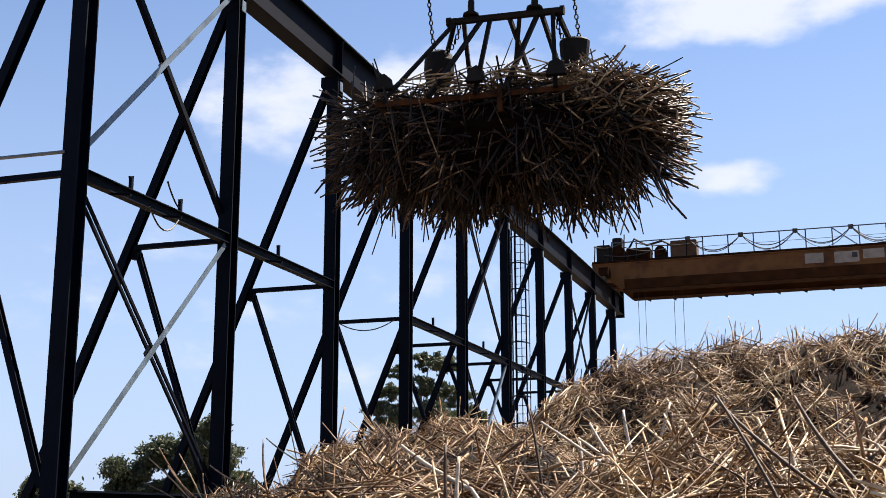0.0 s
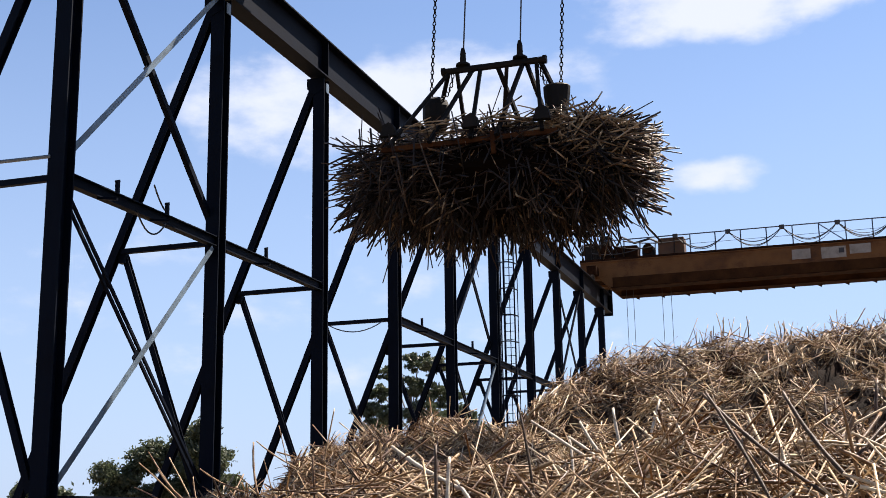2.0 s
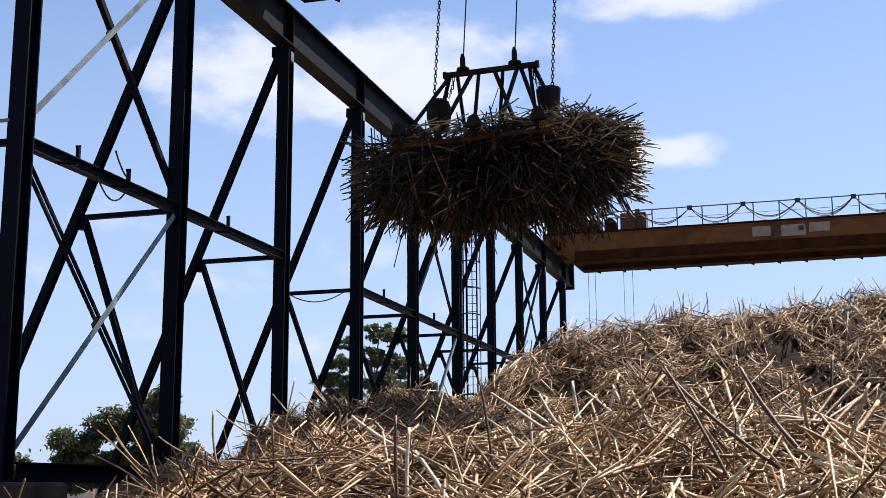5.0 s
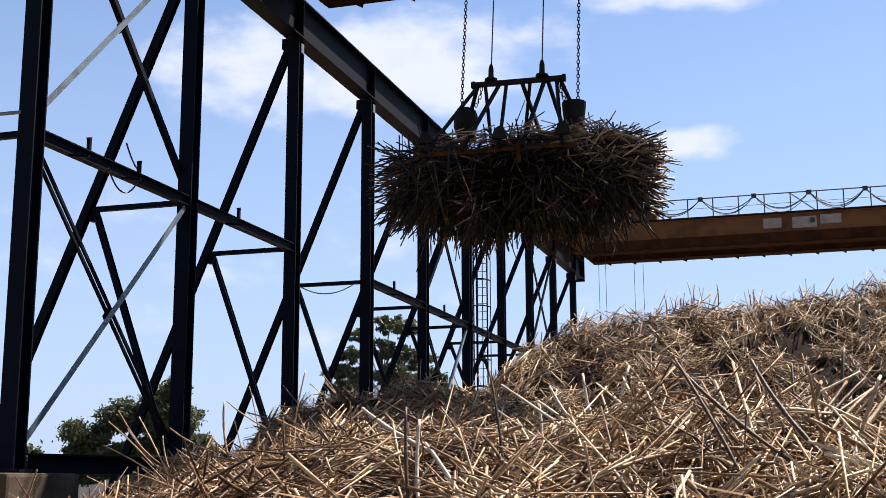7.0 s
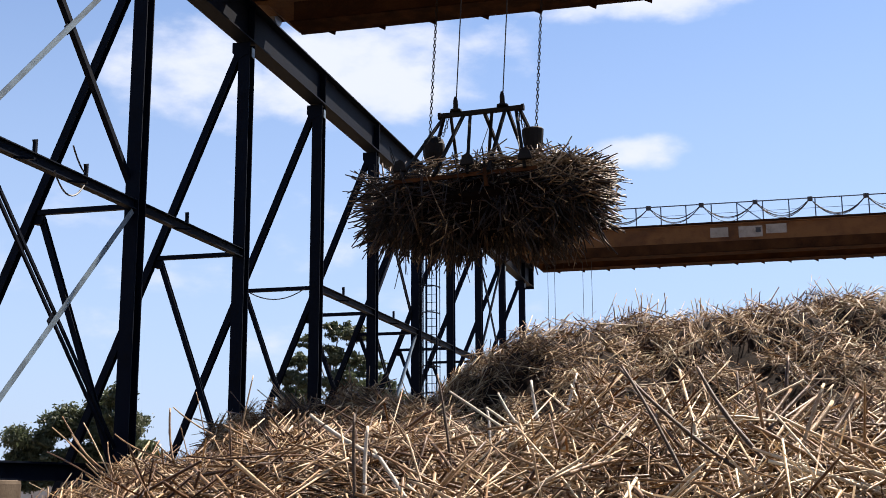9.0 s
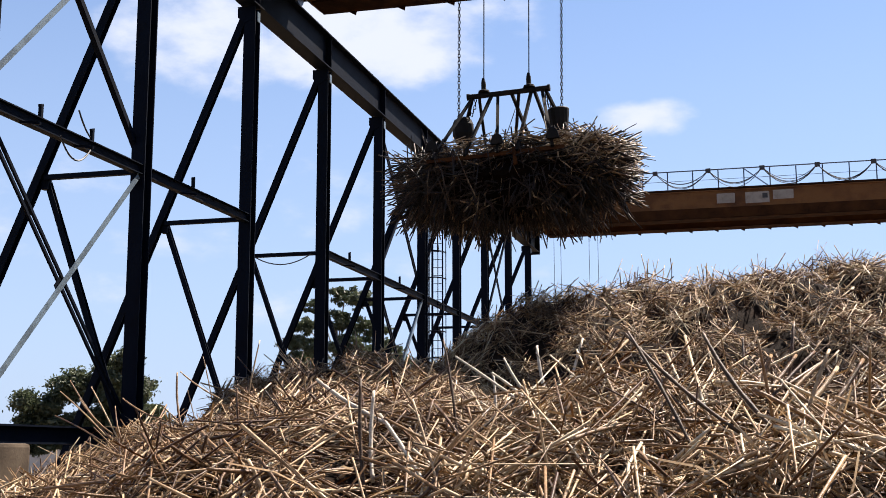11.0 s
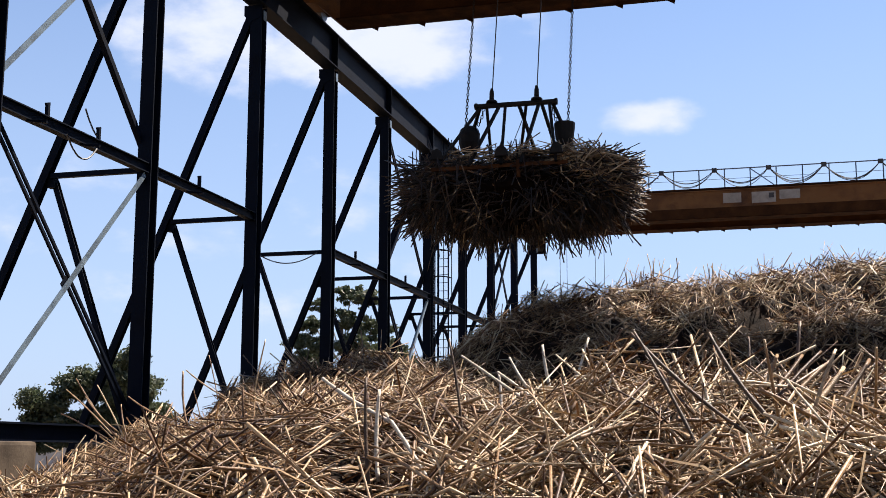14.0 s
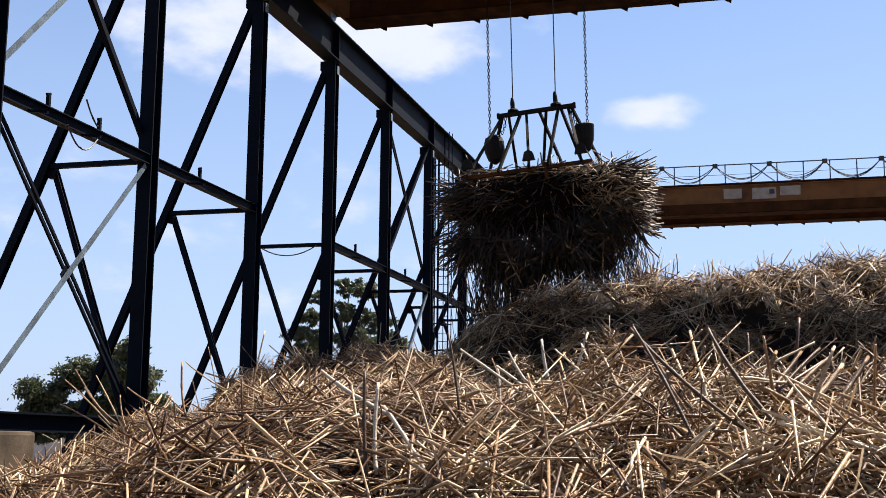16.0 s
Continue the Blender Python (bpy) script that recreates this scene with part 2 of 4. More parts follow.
def section(kind, w, h, t=0.02):
    """Outline of a steel section: w along the side axis, h along the up axis."""
    a, b = w / 2, h / 2
    if kind == "box":
        return [(-a, -b), (a, -b), (a, b), (-a, b)]
    if kind == "H":
        k = t / 2
        return [(-a, -b), (a, -b), (a, -b + t), (k, -b + t), (k, b - t), (a, b - t), (a, b), (-a, b), (-a, b - t), (-k, b - t), (-k, -b + t), (-a, -b + t)]
    if kind == "L":
        return [(-a, -b), (a, -b), (a, -b + t), (-a + t, -b + t), (-a + t, b), (-a, b)]
    n = 8
    return [(a * math.cos(i * math.tau / n), b * math.sin(i * math.tau / n)) for i in range(n)]


def bar(bm, p, q, kind="box", w=0.1, h=0.1, t=0.015, up=(0, 0, 1), roll=0.0):
    """A straight member of that section from p to q."""
    p, q = Vector(p), Vector(q)
    d = (q - p).normalized()
    u = Vector(up)
    if abs(d.dot(u.normalized())) > 0.98:
        u = Vector((0, 1, 0))
    side = d.cross(u).normalized()
    u = side.cross(d).normalized()
    if roll:
        turn = Matrix.Rotation(radians(roll), 3, d)
        side, u = turn @ side, turn @ u
    outline = section(kind, w, h, t)
    rings = [[bm.verts.new(e + side * x + u * y) for x, y in outline] for e in (p, q)]
    n = len(outline)
    for i in range(n):
        bm.faces.new((rings[0][i], rings[0][(i + 1) % n], rings[1][(i + 1) % n], rings[1][i]))
    bm.faces.new(rings[0][::-1])
    bm.faces.new(rings[1])
    return bm


def block(bm, lo, hi, bevel=0.0):
    lo, hi = Vector(lo), Vector(hi)
    made = bmesh.ops.create_cube(bm, size=1.0)
    vs = made["verts"]
    for v in vs:
        v.co = Vector([lo[i] + (v.co[i] + 0.5) * (hi[i] - lo[i]) for i in range(3)])
    if bevel:
        bmesh.ops.bevel(bm, geom=list({e for v in vs for e in v.link_edges}), offset=bevel, segments=2, affect="EDGES", profile=0.6)
    return bm


def prism(bm, outline, axis, lo, hi):
    """An outline in two axes, pushed along the third from lo to hi."""
    def at(a, b, c):
        v = [a, b]
        v.insert(axis, c)
        return bm.verts.new(v)
    r0, r1 = [[at(a, b, c) for a, b in outline] for c in (lo, hi)]
    n = len(outline)
    for i in range(n):
        bm.faces.new((r0[i], r0[(i + 1) % n], r1[(i + 1) % n], r1[i]))
    bm.faces.new(r0[::-1])
    bm.faces.new(r1)
    bmesh.ops.recalc_face_normals(bm, faces=bm.faces[:])
    return bm


def tube(bm, points, r, n=6):
    rings = []
    pts = [Vector(p) for p in points]
    for i, p in enumerate(pts):
        d = (pts[min(i + 1, len(pts) - 1)] - pts[max(i - 1, 0)]).normalized()
        s = d.cross(Vector((0, 0, 1)) if abs(d.z) < 0.9 else Vector((1, 0, 0))).normalized()
        u = s.cross(d)
        rings.append([bm.verts.new(p + (s * math.cos(k * math.tau / n) + u * math.sin(k * math.tau / n)) * r) for k in range(n)])
    for a, b in zip(rings, rings[1:]):
        for k in range(n):
            bm.faces.new((a[k], a[(k + 1) % n], b[(k + 1) % n], b[k]))
    bm.faces.new(rings[0][::-1])
    bm.faces.new(rings[-1])
    return bm


def sag(p, q, drop, n=10):
    p, q = Vector(p), Vector(q)
    return [p.lerp(q, i / n) - Vector((0, 0, drop * 4 * (i / n) * (1 - i / n))) for i in range(n + 1)]


rng = np.random.default_rng(7)


def stalk_mesh(name, centre, way, length, radius, bend, sides=5, rings=3, knots=False):
    """Many stalks as one mesh: arrays of middles, directions, lengths, radii and bows."""
    n = len(centre)
    way = way / np.linalg.norm(way, axis=1, keepdims=True)
    ref = np.where(np.abs(way[:, 2:3]) < 0.9, np.array([[0, 0, 1.0]]), np.array([[1.0, 0, 0]]))
    s = np.cross(way, ref)
    s /= np.linalg.norm(s, axis=1, keepdims=True)
    u = np.cross(s, way)
    a0 = rng.uniform(0, math.tau, n)
    bow = s * np.cos(a0)[:, None] + u * np.sin(a0)[:, None]
    verts = np.zeros((n, rings, sides, 3))
    for r in range(rings):
        f = r / (rings - 1) * 2 - 1
        mid = centre + way * (f * length / 2)[:, None] + bow * (bend * (1 - f * f))[:, None]
        rad = radius * (1.0 - 0.18 * (f > 0.5)) * (1.28 if knots and r % 3 == 1 else 1.0)
        for k in range(sides):
            a = k * math.tau / sides
            verts[:, r, k] = mid + (s * math.cos(a) + u * math.sin(a)) * rad[:, None]
    base = np.arange(n)[:, None, None] * rings * sides
    quads = []
    for r in range(rings - 1):
        for k in range(sides):
            k2 = (k + 1) % sides
            quads.append((r * sides + k, r * sides + k2, (r + 1) * sides + k2, (r + 1) * sides + k))
    quads = (np.array(quads)[None] + base).reshape(-1, 4)
    caps = np.array([list(range(sides))[::-1], [(rings - 1) * sides + k for k in range(sides)]])
    caps = (caps[None] + base).reshape(-1, sides)
    return raw_mesh(name, verts.reshape(-1, 3), [quads, caps])


def raw_mesh(name, verts, groups):
    me = bpy.data.meshes.new(name)
    me.vertices.add(len(verts))
    me.vertices.foreach_set("co", np.ascontiguousarray(verts, dtype=np.float32).ravel())
    loops = np.concatenate([g.ravel() for g in groups])
    sizes = np.concatenate([np.full(len(g), g.shape[1]) for g in groups])
    me.loops.add(len(loops))
    me.loops.foreach_set("vertex_index", loops.astype(np.int32))
    me.polygons.add(len(sizes))
    me.polygons.foreach_set("loop_start", np.concatenate([[0], np.cumsum(sizes)[:-1]]).astype(np.int32))
    me.update(calc_edges=True)
    me.validate()
    return me


def blade_mesh(name, centre, way, length, width, droop):
    """Many dry leaves: bent ribbons of three pieces."""
    n = len(centre)
    way = way / np.linalg.norm(way, axis=1, keepdims=True)
    rnd = rng.normal(size=(n, 3))
    s = np.cross(way, rnd)
    s /= np.linalg.norm(s, axis=1, keepdims=True)
    u = np.cross(s, way)
    verts = np.zeros((n, 4, 2, 3))
    for r in range(4):
        f = r / 3 * 2 - 1
        mid = centre + way * (f * length / 2)[:, None] + u * (droop * (1 - f * f))[:, None]
        w = width * (1 - 0.75 * max(f, 0))
        verts[:, r, 0] = mid - s * w[:, None] / 2
        verts[:, r, 1] = mid + s * w[:, None] / 2
    base = np.arange(n)[:, None, None] * 8
    quads = np.array([(2 * r, 2 * r + 1, 2 * r + 3, 2 * r + 2) for r in range(3)])
    return raw_mesh(name, verts.reshape(-1, 3), [(quads[None] + base).reshape(-1, 4)])


# ---- ground ----
bm = bmesh.new()
bmesh.ops.create_grid(bm, x_segments=24, y_segments=24, size=2500)
ground = tagged(part("ground", bm, EARTH), "bare dry brown earth of the yard", "ground", kind="structure")

# ---- the trestle that carries the crane runway ----
RX = -11.42                       # the line of the columns
BAYS = [15.65 + 5.0 * k for k in range(10)]
Z_BASE, Z_MID, Z_UNDER, Z_TOP = EYE_Z + 0.17, EYE_Z + 5.41, EYE_Z + 10.5, EYE_Z + 11.5


def trestle_frame(y):
    """One frame: a column, the raking leg behind it, a tie and a strut."""
    fr = thing("trestle_frame", "dark navy painted steel trestle frame with a raking rear leg", "trestle", (RX, y, 0), "trestle frames of the runway")
    bm = bmesh.new()
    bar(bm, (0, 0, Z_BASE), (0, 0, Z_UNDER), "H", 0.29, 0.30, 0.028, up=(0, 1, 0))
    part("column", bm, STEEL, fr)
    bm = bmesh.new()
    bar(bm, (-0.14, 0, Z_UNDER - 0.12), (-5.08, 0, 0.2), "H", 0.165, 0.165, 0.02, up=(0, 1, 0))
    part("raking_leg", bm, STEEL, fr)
    bm = bmesh.new()
    bar(bm, (-0.13, 0, Z_MID - 0.03), (-2.1, 0, Z_MID - 0.03), "L", 0.10, 0.10, 0.015, up=(0, 0, 1))
    part("tie", bm, STEEL, fr)
    bm = bmesh.new()
    bar(bm, (-2.10, 0.13, Z_MID - 0.1), (-0.32, 0.13, Z_BASE + 0.35), "H", 0.115, 0.115, 0.016, up=(0, 1, 0))
    part("strut", bm, STEEL, fr)
    bm = bmesh.new()
    block(bm, (-2.18, 0.0, Z_MID - 0.26), (-2.03, 0.14, Z_MID + 0.03))
    part("tie_plate", bm, STEEL, fr)
    bm = bmesh.new()
    block(bm, (-0.32, -0.24, Z_BASE), (0.32, 0.24, Z_BASE + 0.05), 0.008)
    part("base_plate", bm, STEEL, fr)
    bm = bmesh.new()
    prism(bm, [(-0.30, Z_UNDER), (-0.30, Z_UNDER - 0.25), (-0.14, Z_UNDER - 0.42), (0.145, Z_UNDER - 0.28), (0.145, Z_UNDER)], 1, -0.165, -0.155)
    part("gusset", bm, STEEL, fr)
    bm = bmesh.new()
    block(bm, (0.152, -0.08, Z_UNDER - 0.36), (0.175, 0.08, Z_UNDER - 0.12), 0.006)
    part("cleat", bm, GALVANISED, fr, "pale worn steel cleat")
    return fr


first_frame = trestle_frame(BAYS[0])
for y in BAYS[1:]:
    copy_thing(first_frame, pose(RX, y, 0))

# runway girder with its rail
girder = thing("runway_girder", "long dark navy riveted steel runway girder under a crane rail", "girder", (RX, 0, 0))
Y0, Y1 = 13.8, 62.7
bm = bmesh.new()
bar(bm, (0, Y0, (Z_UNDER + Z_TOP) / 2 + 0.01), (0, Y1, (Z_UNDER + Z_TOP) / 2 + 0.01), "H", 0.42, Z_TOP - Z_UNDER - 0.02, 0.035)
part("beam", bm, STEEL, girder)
bm = bmesh.new()
bar(bm, (0, Y0, Z_TOP + 0.065), (0, Y1, Z_TOP + 0.065), "H", 0.09, 0.13, 0.035)
part("rail", bm, RAIL, girder, "worn grey crane rail")
stiff_mesh = None
for y in np.arange(BAYS[0], Y1, 5.0):
    if stiff_mesh is None:
        bm = bmesh.new()
        block(bm, (0.012, -0.008, Z_UNDER + 0.05), (0.19, 0.008, Z_TOP - 0.05))
        first = part("stiffener", bm, STEEL, girder)
        stiff_mesh = first.data
        first.location = (0, y, 0)
    else:
        mesh_part("stiffener", stiff_mesh, STEEL, girder).location = (0, y, 0)
clip_mesh = None
for y in np.arange(Y0 + 0.3, Y1, 0.8):
    if clip_mesh is None:
        bm = bmesh.new()
        block(bm, (0.05, -0.05, Z_TOP), (0.16, 0.05, Z_TOP + 0.05), 0.008)
        first = part("rail_clip", bm, RAIL, girder)
        clip_mesh = first.data
        first.location = (0, y, 0)
    else:
        mesh_part("rail_clip", clip_mesh, RAIL, girder).location = (0, y, 0)
bm = bmesh.new()
block(bm, (-0.25, Y1, Z_UNDER - 0.1), (0.25, Y1 + 0.12, Z_TOP + 0.5), 0.01)
part("end_stop", bm, STEEL, girder)

# beam at mid height, bay by bay, with its pegs
for i, (ya, yb) in enumerate(zip(BAYS, BAYS[1:])):
    if i == 2:
        continue
    tie = thing("longitudinal_beam", "dark navy steel channel tying the trestle columns together", "beam", (RX, ya, Z_MID), "beams between the columns")
    bm = bmesh.new()
    bar(bm, (0.05, 0.155, -0.035), (0.05, yb - ya - 0.155, -0.035), "H", 0.15, 0.20, 0.02)
    part("channel", bm, STEEL, tie)
    if i < 5:
        for f in ((0.30, 0.62) if i == 0 else (0.42,)):
            bm = bmesh.new()
            bar(bm, (0.05, f * 5, 0.06), (0.05, f * 5, 0.30), "box", 0.06, 0.06)
            bar(bm, (0.05, f * 5 - 0.05, 0.28), (0.05, f * 5 + 0.04, 0.31), "box", 0.05, 0.04)
            part("peg", bm, STEEL, tie, "short upright insulator peg")
            bm = bmesh.new()
            bar(bm, (0.05, f * 5 - 0.55, -0.14), (0.42, f * 5 - 0.55, -0.19), "box", 0.05, 0.04)
            part("bracket", bm, STEEL, tie)
bm = bmesh.new()
tube(bm, [(RX - 0.1, 15.5, Z_MID + 0.28), (RX - 3.2, 15.5, Z_MID + 0.32)], 0.03)
tagged(part("pipe", bm, GALVANISED), "thin pale conduit pipe fixed to the trestle", "pipe")

for pts_of_wire in (sag((RX - 0.3, BAYS[3] - 0.07, Z_MID - 0.05), (RX - 2.1, BAYS[3] - 0.07, Z_MID + 0.03), 0.30), sag((RX + 0.12, BAYS[0] + 2.0, Z_MID - 0.1), (RX + 0.12, BAYS[0] + 2.95, Z_MID - 0.12), 0.30),
                    sag((RX + 0.2, BAYS[0] + 2.4, Z_MID + 0.45), (RX + 0.14, BAYS[0] + 2.9, Z_MID + 0.1), 0.05)):
    bm = bmesh.new()
    tube(bm, pts_of_wire, 0.016, 5)
    tagged(part("wire", bm, CABLE), "thin black slack wire hung on the trestle", "wire", "slack wires")


def cross_brace(ya, yb, za, zb, mats, double=False):
    br = thing("cross_brace", "crossed steel angle bracing between two trestle columns", "bracing", (RX, ya, 0), "cross braces")
    dy = yb - ya
    for j, (p, q) in enumerate((((0.02, 0.16, za + 0.1), (0.02, dy - 0.22, zb + 0.08)), ((-0.12, 0.28, zb + 0.06), (-0.12, dy - 0.02, za + 0.06)))):
        bm = bmesh.new()
        if double and j == 1:
            for lift in (0.09, -0.09):
                bar(bm, Vector(p) + Vector((0, 0, lift)), Vector(q) + Vector((0, 0, lift)), "box", 0.045, 0.055)
        else:
            bar(bm, p, q, "L", 0.11, 0.11, 0.014, up=(-1, 0, 0), roll=0)
        part("angle", bm, mats[j], br)
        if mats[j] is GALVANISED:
            # the flange behind the bright one, a bar in dark steel for its shade
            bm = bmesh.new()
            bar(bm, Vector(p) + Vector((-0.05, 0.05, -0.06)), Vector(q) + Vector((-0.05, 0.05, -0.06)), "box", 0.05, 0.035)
            part("flange", bm, STEEL, br, "second flange of the angle, dark to look shaded")
    bm = bmesh.new()
    prism(bm, [(dy / 2 - 0.13, (za + zb) / 2 - 0.02), (dy / 2 - 0.02, (za + zb) / 2 - 0.15), (dy / 2 + 0.15, (za + zb) / 2 + 0.02), (dy / 2 + 0.02, (za + zb) / 2 + 0.14)], 0, -0.10, -0.085)
    part("centre_plate", bm, STEEL, br)


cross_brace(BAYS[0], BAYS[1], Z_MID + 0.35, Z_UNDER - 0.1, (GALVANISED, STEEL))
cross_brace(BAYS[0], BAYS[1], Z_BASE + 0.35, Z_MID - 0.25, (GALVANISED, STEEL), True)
for k in (4, 7):
    cross_brace(BAYS[k], BAYS[k + 1], Z_MID + 0.35, Z_UNDER - 0.1, (STEEL, STEEL), True)
    cross_brace(BAYS[k], BAYS[k + 1], Z_BASE + 0.35, Z_MID - 0.25, (GALVANISED, STEEL), True)

# concrete pedestals and the sill beam on them
for y in BAYS:
    bm = bmesh.new()
    block(bm, (RX - 0.75, y - 0.9, -0.05), (RX + 0.6, y + 0.9, Z_BASE), 0.06)
    tagged(part("pedestal", bm, CONCRETE), "weathered tan concrete pedestal under a trestle column", "pedestal", "column pedestals")
    bm = bmesh.new()
    block(bm, (RX - 5.6, y - 0.5, -0.05), (RX - 4.4, y + 0.5, 0.35), 0.04)
    tagged(part("footing", bm, CONCRETE), "low concrete footing under a raking leg", "footing", "leg footings")
for ya, yb in zip(BAYS, BAYS[1:]):
    sill = thing("sill_beam", "dark steel beam lying between two concrete pedestals", "beam", (RX, ya, Z_BASE), "sill beams")
    bm = bmesh.new()
    bar(bm, (0.05, 0.35, 0.15), (0.05, yb - ya - 0.35, 0.15), "H", 0.26, 0.30, 0.03)
    part("joist", bm, STEEL, sill)

# caged ladder
ladder = thing("caged_ladder", "tall dark steel access ladder inside a hooped safety cage", "ladder", (RX - 0.08, 43.0, 0))
ZL0, ZL1 = EYE_Z + 1.0, EYE_Z + 11.6
for sx in (-0.2, 0.2):
    bm = bmesh.new()
    bar(bm, (sx, 0, 0.0), (sx, 0, ZL1), "box", 0.05, 0.03)
    part("stringer", bm, STEEL, ladder)
rung_mesh = None
for z in np.arange(0.4, ZL1, 0.3):
    if rung_mesh is None:
        bm = bmesh.new()
        tube(bm, [(-0.2, 0, 0), (0.2, 0, 0)], 0.012, 5)
        first = part("rung", bm, STEEL, ladder)
        rung_mesh, first.location = first.data, (0, 0, z)
    else:
        mesh_part("rung", rung_mesh, STEEL, ladder).location = (0, 0, z)
hoop = [(0.33 * math.cos(a), -0.62 * max(math.sin(a), 0) * 1.0, 0) for a in np.linspace(0, math.pi, 13)]
for k in range(8):
    bm = bmesh.new()
    tube(bm, hoop, 0.026, 5)
    part("hoop", bm, STEEL, ladder).location = (0, 0, EYE_Z + 3.42 + 0.98 * k)
for a in np.linspace(0, math.pi, 7):
    bm = bmesh.new()
    x, y = 0.325 * math.cos(a), -0.61 * math.sin(a)
    bar(bm, (x, y, EYE_Z + 3.0), (x, y, ZL1), "box", 0.03, 0.015)
    part("cage_strip", bm, STEEL, ladder)


# ---- bridges ----
BX0, BX1 = -12.1, 14.0
ZB0, ZB1 = EYE_Z + 11.25, EYE_Z + 12.57


def crane_bridge(y, far):
    br = thing("crane_bridge", "weathered ochre-brown steel box girder bridge of an overhead crane" + (" with railing" if far else ""), "crane", (0, y, 0), "overhead crane bridges")
    for ya, yb in ((-1.6, -0.85), (0.85, 1.6)):
        bm = bmesh.new()
        prism(bm, [(BX0, ZB0 + 0.6), (-11.2, ZB0 + 0.5), (-10.65, ZB0), (13.2, ZB0), (13.8, ZB0 + 0.5), (BX1, ZB0 + 0.6), (BX1, ZB1), (BX0, ZB1)], 1, ya, yb)
        g = part("box_girder", bm, RUST, br)
        bm = bmesh.new()
        block(bm, (BX0 - 0.02, ya - 0.07, ZB1), (BX1, yb + 0.07, ZB1 + 0.04))
        part("top_flange", bm, RUST, g)
        # dark bottom flange and an added web plate, coloured for the underside's shade
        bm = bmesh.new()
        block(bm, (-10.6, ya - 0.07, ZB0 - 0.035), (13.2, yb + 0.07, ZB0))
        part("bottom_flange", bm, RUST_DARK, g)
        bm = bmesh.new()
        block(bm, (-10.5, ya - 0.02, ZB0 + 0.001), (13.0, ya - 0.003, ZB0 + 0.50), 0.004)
        part("lower_web_plate", bm, RUST_LOW, g, "added lower web plate, darkened as shade")
        bm = bmesh.new()
        block(bm, (BX0, (ya + yb) / 2 - 0.04, ZB1 + 0.04), (BX1, (ya + yb) / 2 + 0.04, ZB1 + 0.14))
        part("trolley_rail", bm, RAIL, g)
    # unseen plates added between the girders to make the cast shadow more solid
    for ya, yb in ((-0.84, -0.32), (0.32, 0.84)):
        bm = bmesh.new()
        block(bm, (-11.0, ya, ZB1 - 0.10), (13.4, yb, ZB1 - 0.05))
        part("shadow_plate", bm, RUST_DARK, br, "dark rusted plate added to fill out the bridge's shadow")
    fin = None
    for x in np.arange(-9.8, 13, 1.3):
        if fin is None:
            bm = bmesh.new()
            prism(bm, [(-0.11, 0), (0.11, 0), (0.09, -0.11)], 1, -0.01, 0.01)
            o = part("fin", bm, RUST_DARK, br)
            fin = o.data
        else:
            o = mesh_part("fin", fin, RUST_DARK, br)
        o.location = (x, 1.63, ZB0 - 0.035)
    for x, s in ((RX, 1), (BX1 - 0.6, -1)):
        bm = bmesh.new()
        block(bm, (x - 0.24, -2.3, ZB0 + 0.62), (x + 0.24, 2.3, ZB0 + 1.05), 0.03)
        c = part("end_carriage", bm, RUST_DARK, br)
        for yw in (-1.9, 1.9):
            bm = bmesh.new()
            tube(bm, [(x - 0.07, yw, Z_TOP + 0.13 + 0.26), (x + 0.07, yw, Z_TOP + 0.13 + 0.26)], 0.26, 20)
            part("wheel", bm, RAIL, c)
    # trolley between the girders
    tx = -5.4 if not far else 9.5
    bm = bmesh.new()
    block(bm, (tx - 1.6, -1.45, ZB1 + 0.2), (tx + 1.6, 1.45, ZB1 + 0.5), 0.03)
    tr = part("trolley", bm, RUST_DARK, br)
    bm = bmesh.new()
    tube(bm, [(tx - 1.1, 0, ZB1 + 0.75), (tx + 1.1, 0, ZB1 + 0.75)], 0.34, 18)
    part("drum", bm, GREASY, tr)
    # walkway rail on the near side
    yr = -1.55
    post = None
    xs = list(np.arange(-6.58, 13.5, 1.215))
    for x in xs:
        if post is None:
            bm = bmesh.new()
            bar(bm, (0, 0, 0), (0, 0, 1.03), "L", 0.055, 0.055, 0.01)
            o = part("rail_post", bm, STEEL_BLUE, br)
            post = o.data
        else:
            o = mesh_part("rail_post", post, STEEL_BLUE, br)
        o.location = (x, yr, ZB1 + 0.04)
    for z, r in ((1.04, 0.03), (0.55, 0.010)):
        bm = bmesh.new()
        tube(bm, [(-11.0 if z > 1 else xs[0], yr, ZB1 + 0.04 + z), (xs[-1], yr, ZB1 + 0.04 + z)], r)
        part("handrail" if z > 1 else "knee_wire", bm, STEEL_BLUE, br)
    bm = bmesh.new()
    block(bm, (BX0, yr - 0.08, ZB1 + 0.04), (BX1, yr - 0.065, ZB1 + 0.16))
    part("toe_board", bm, RUST_DARK, br)
    bm = bmesh.new()
    bar(bm, (xs[5], yr, ZB1 + 1.05), (xs[6], yr, ZB1 + 0.08), "L", 0.045, 0.045, 0.008)
    part("diagonal", bm, STEEL_BLUE, br)
    # festoon cables slung from the handrail
    x = -7.29
    local = random.Random(3)
    while x < 12.5:
        for c in range(4):
            bm = bmesh.new()
            tube(bm, sag((x, yr - 0.05 - 0.02 * c, ZB1 + 1.03), (x + 2.55, yr - 0.05 - 0.02 * c, ZB1 + 1.03), 0.74 + local.uniform(-0.14, 0.16), 12), 0.016 + 0.006 * (c == 0), 5)
            part("festoon_cable", bm, CABLE, br)
        bm = bmesh.new()
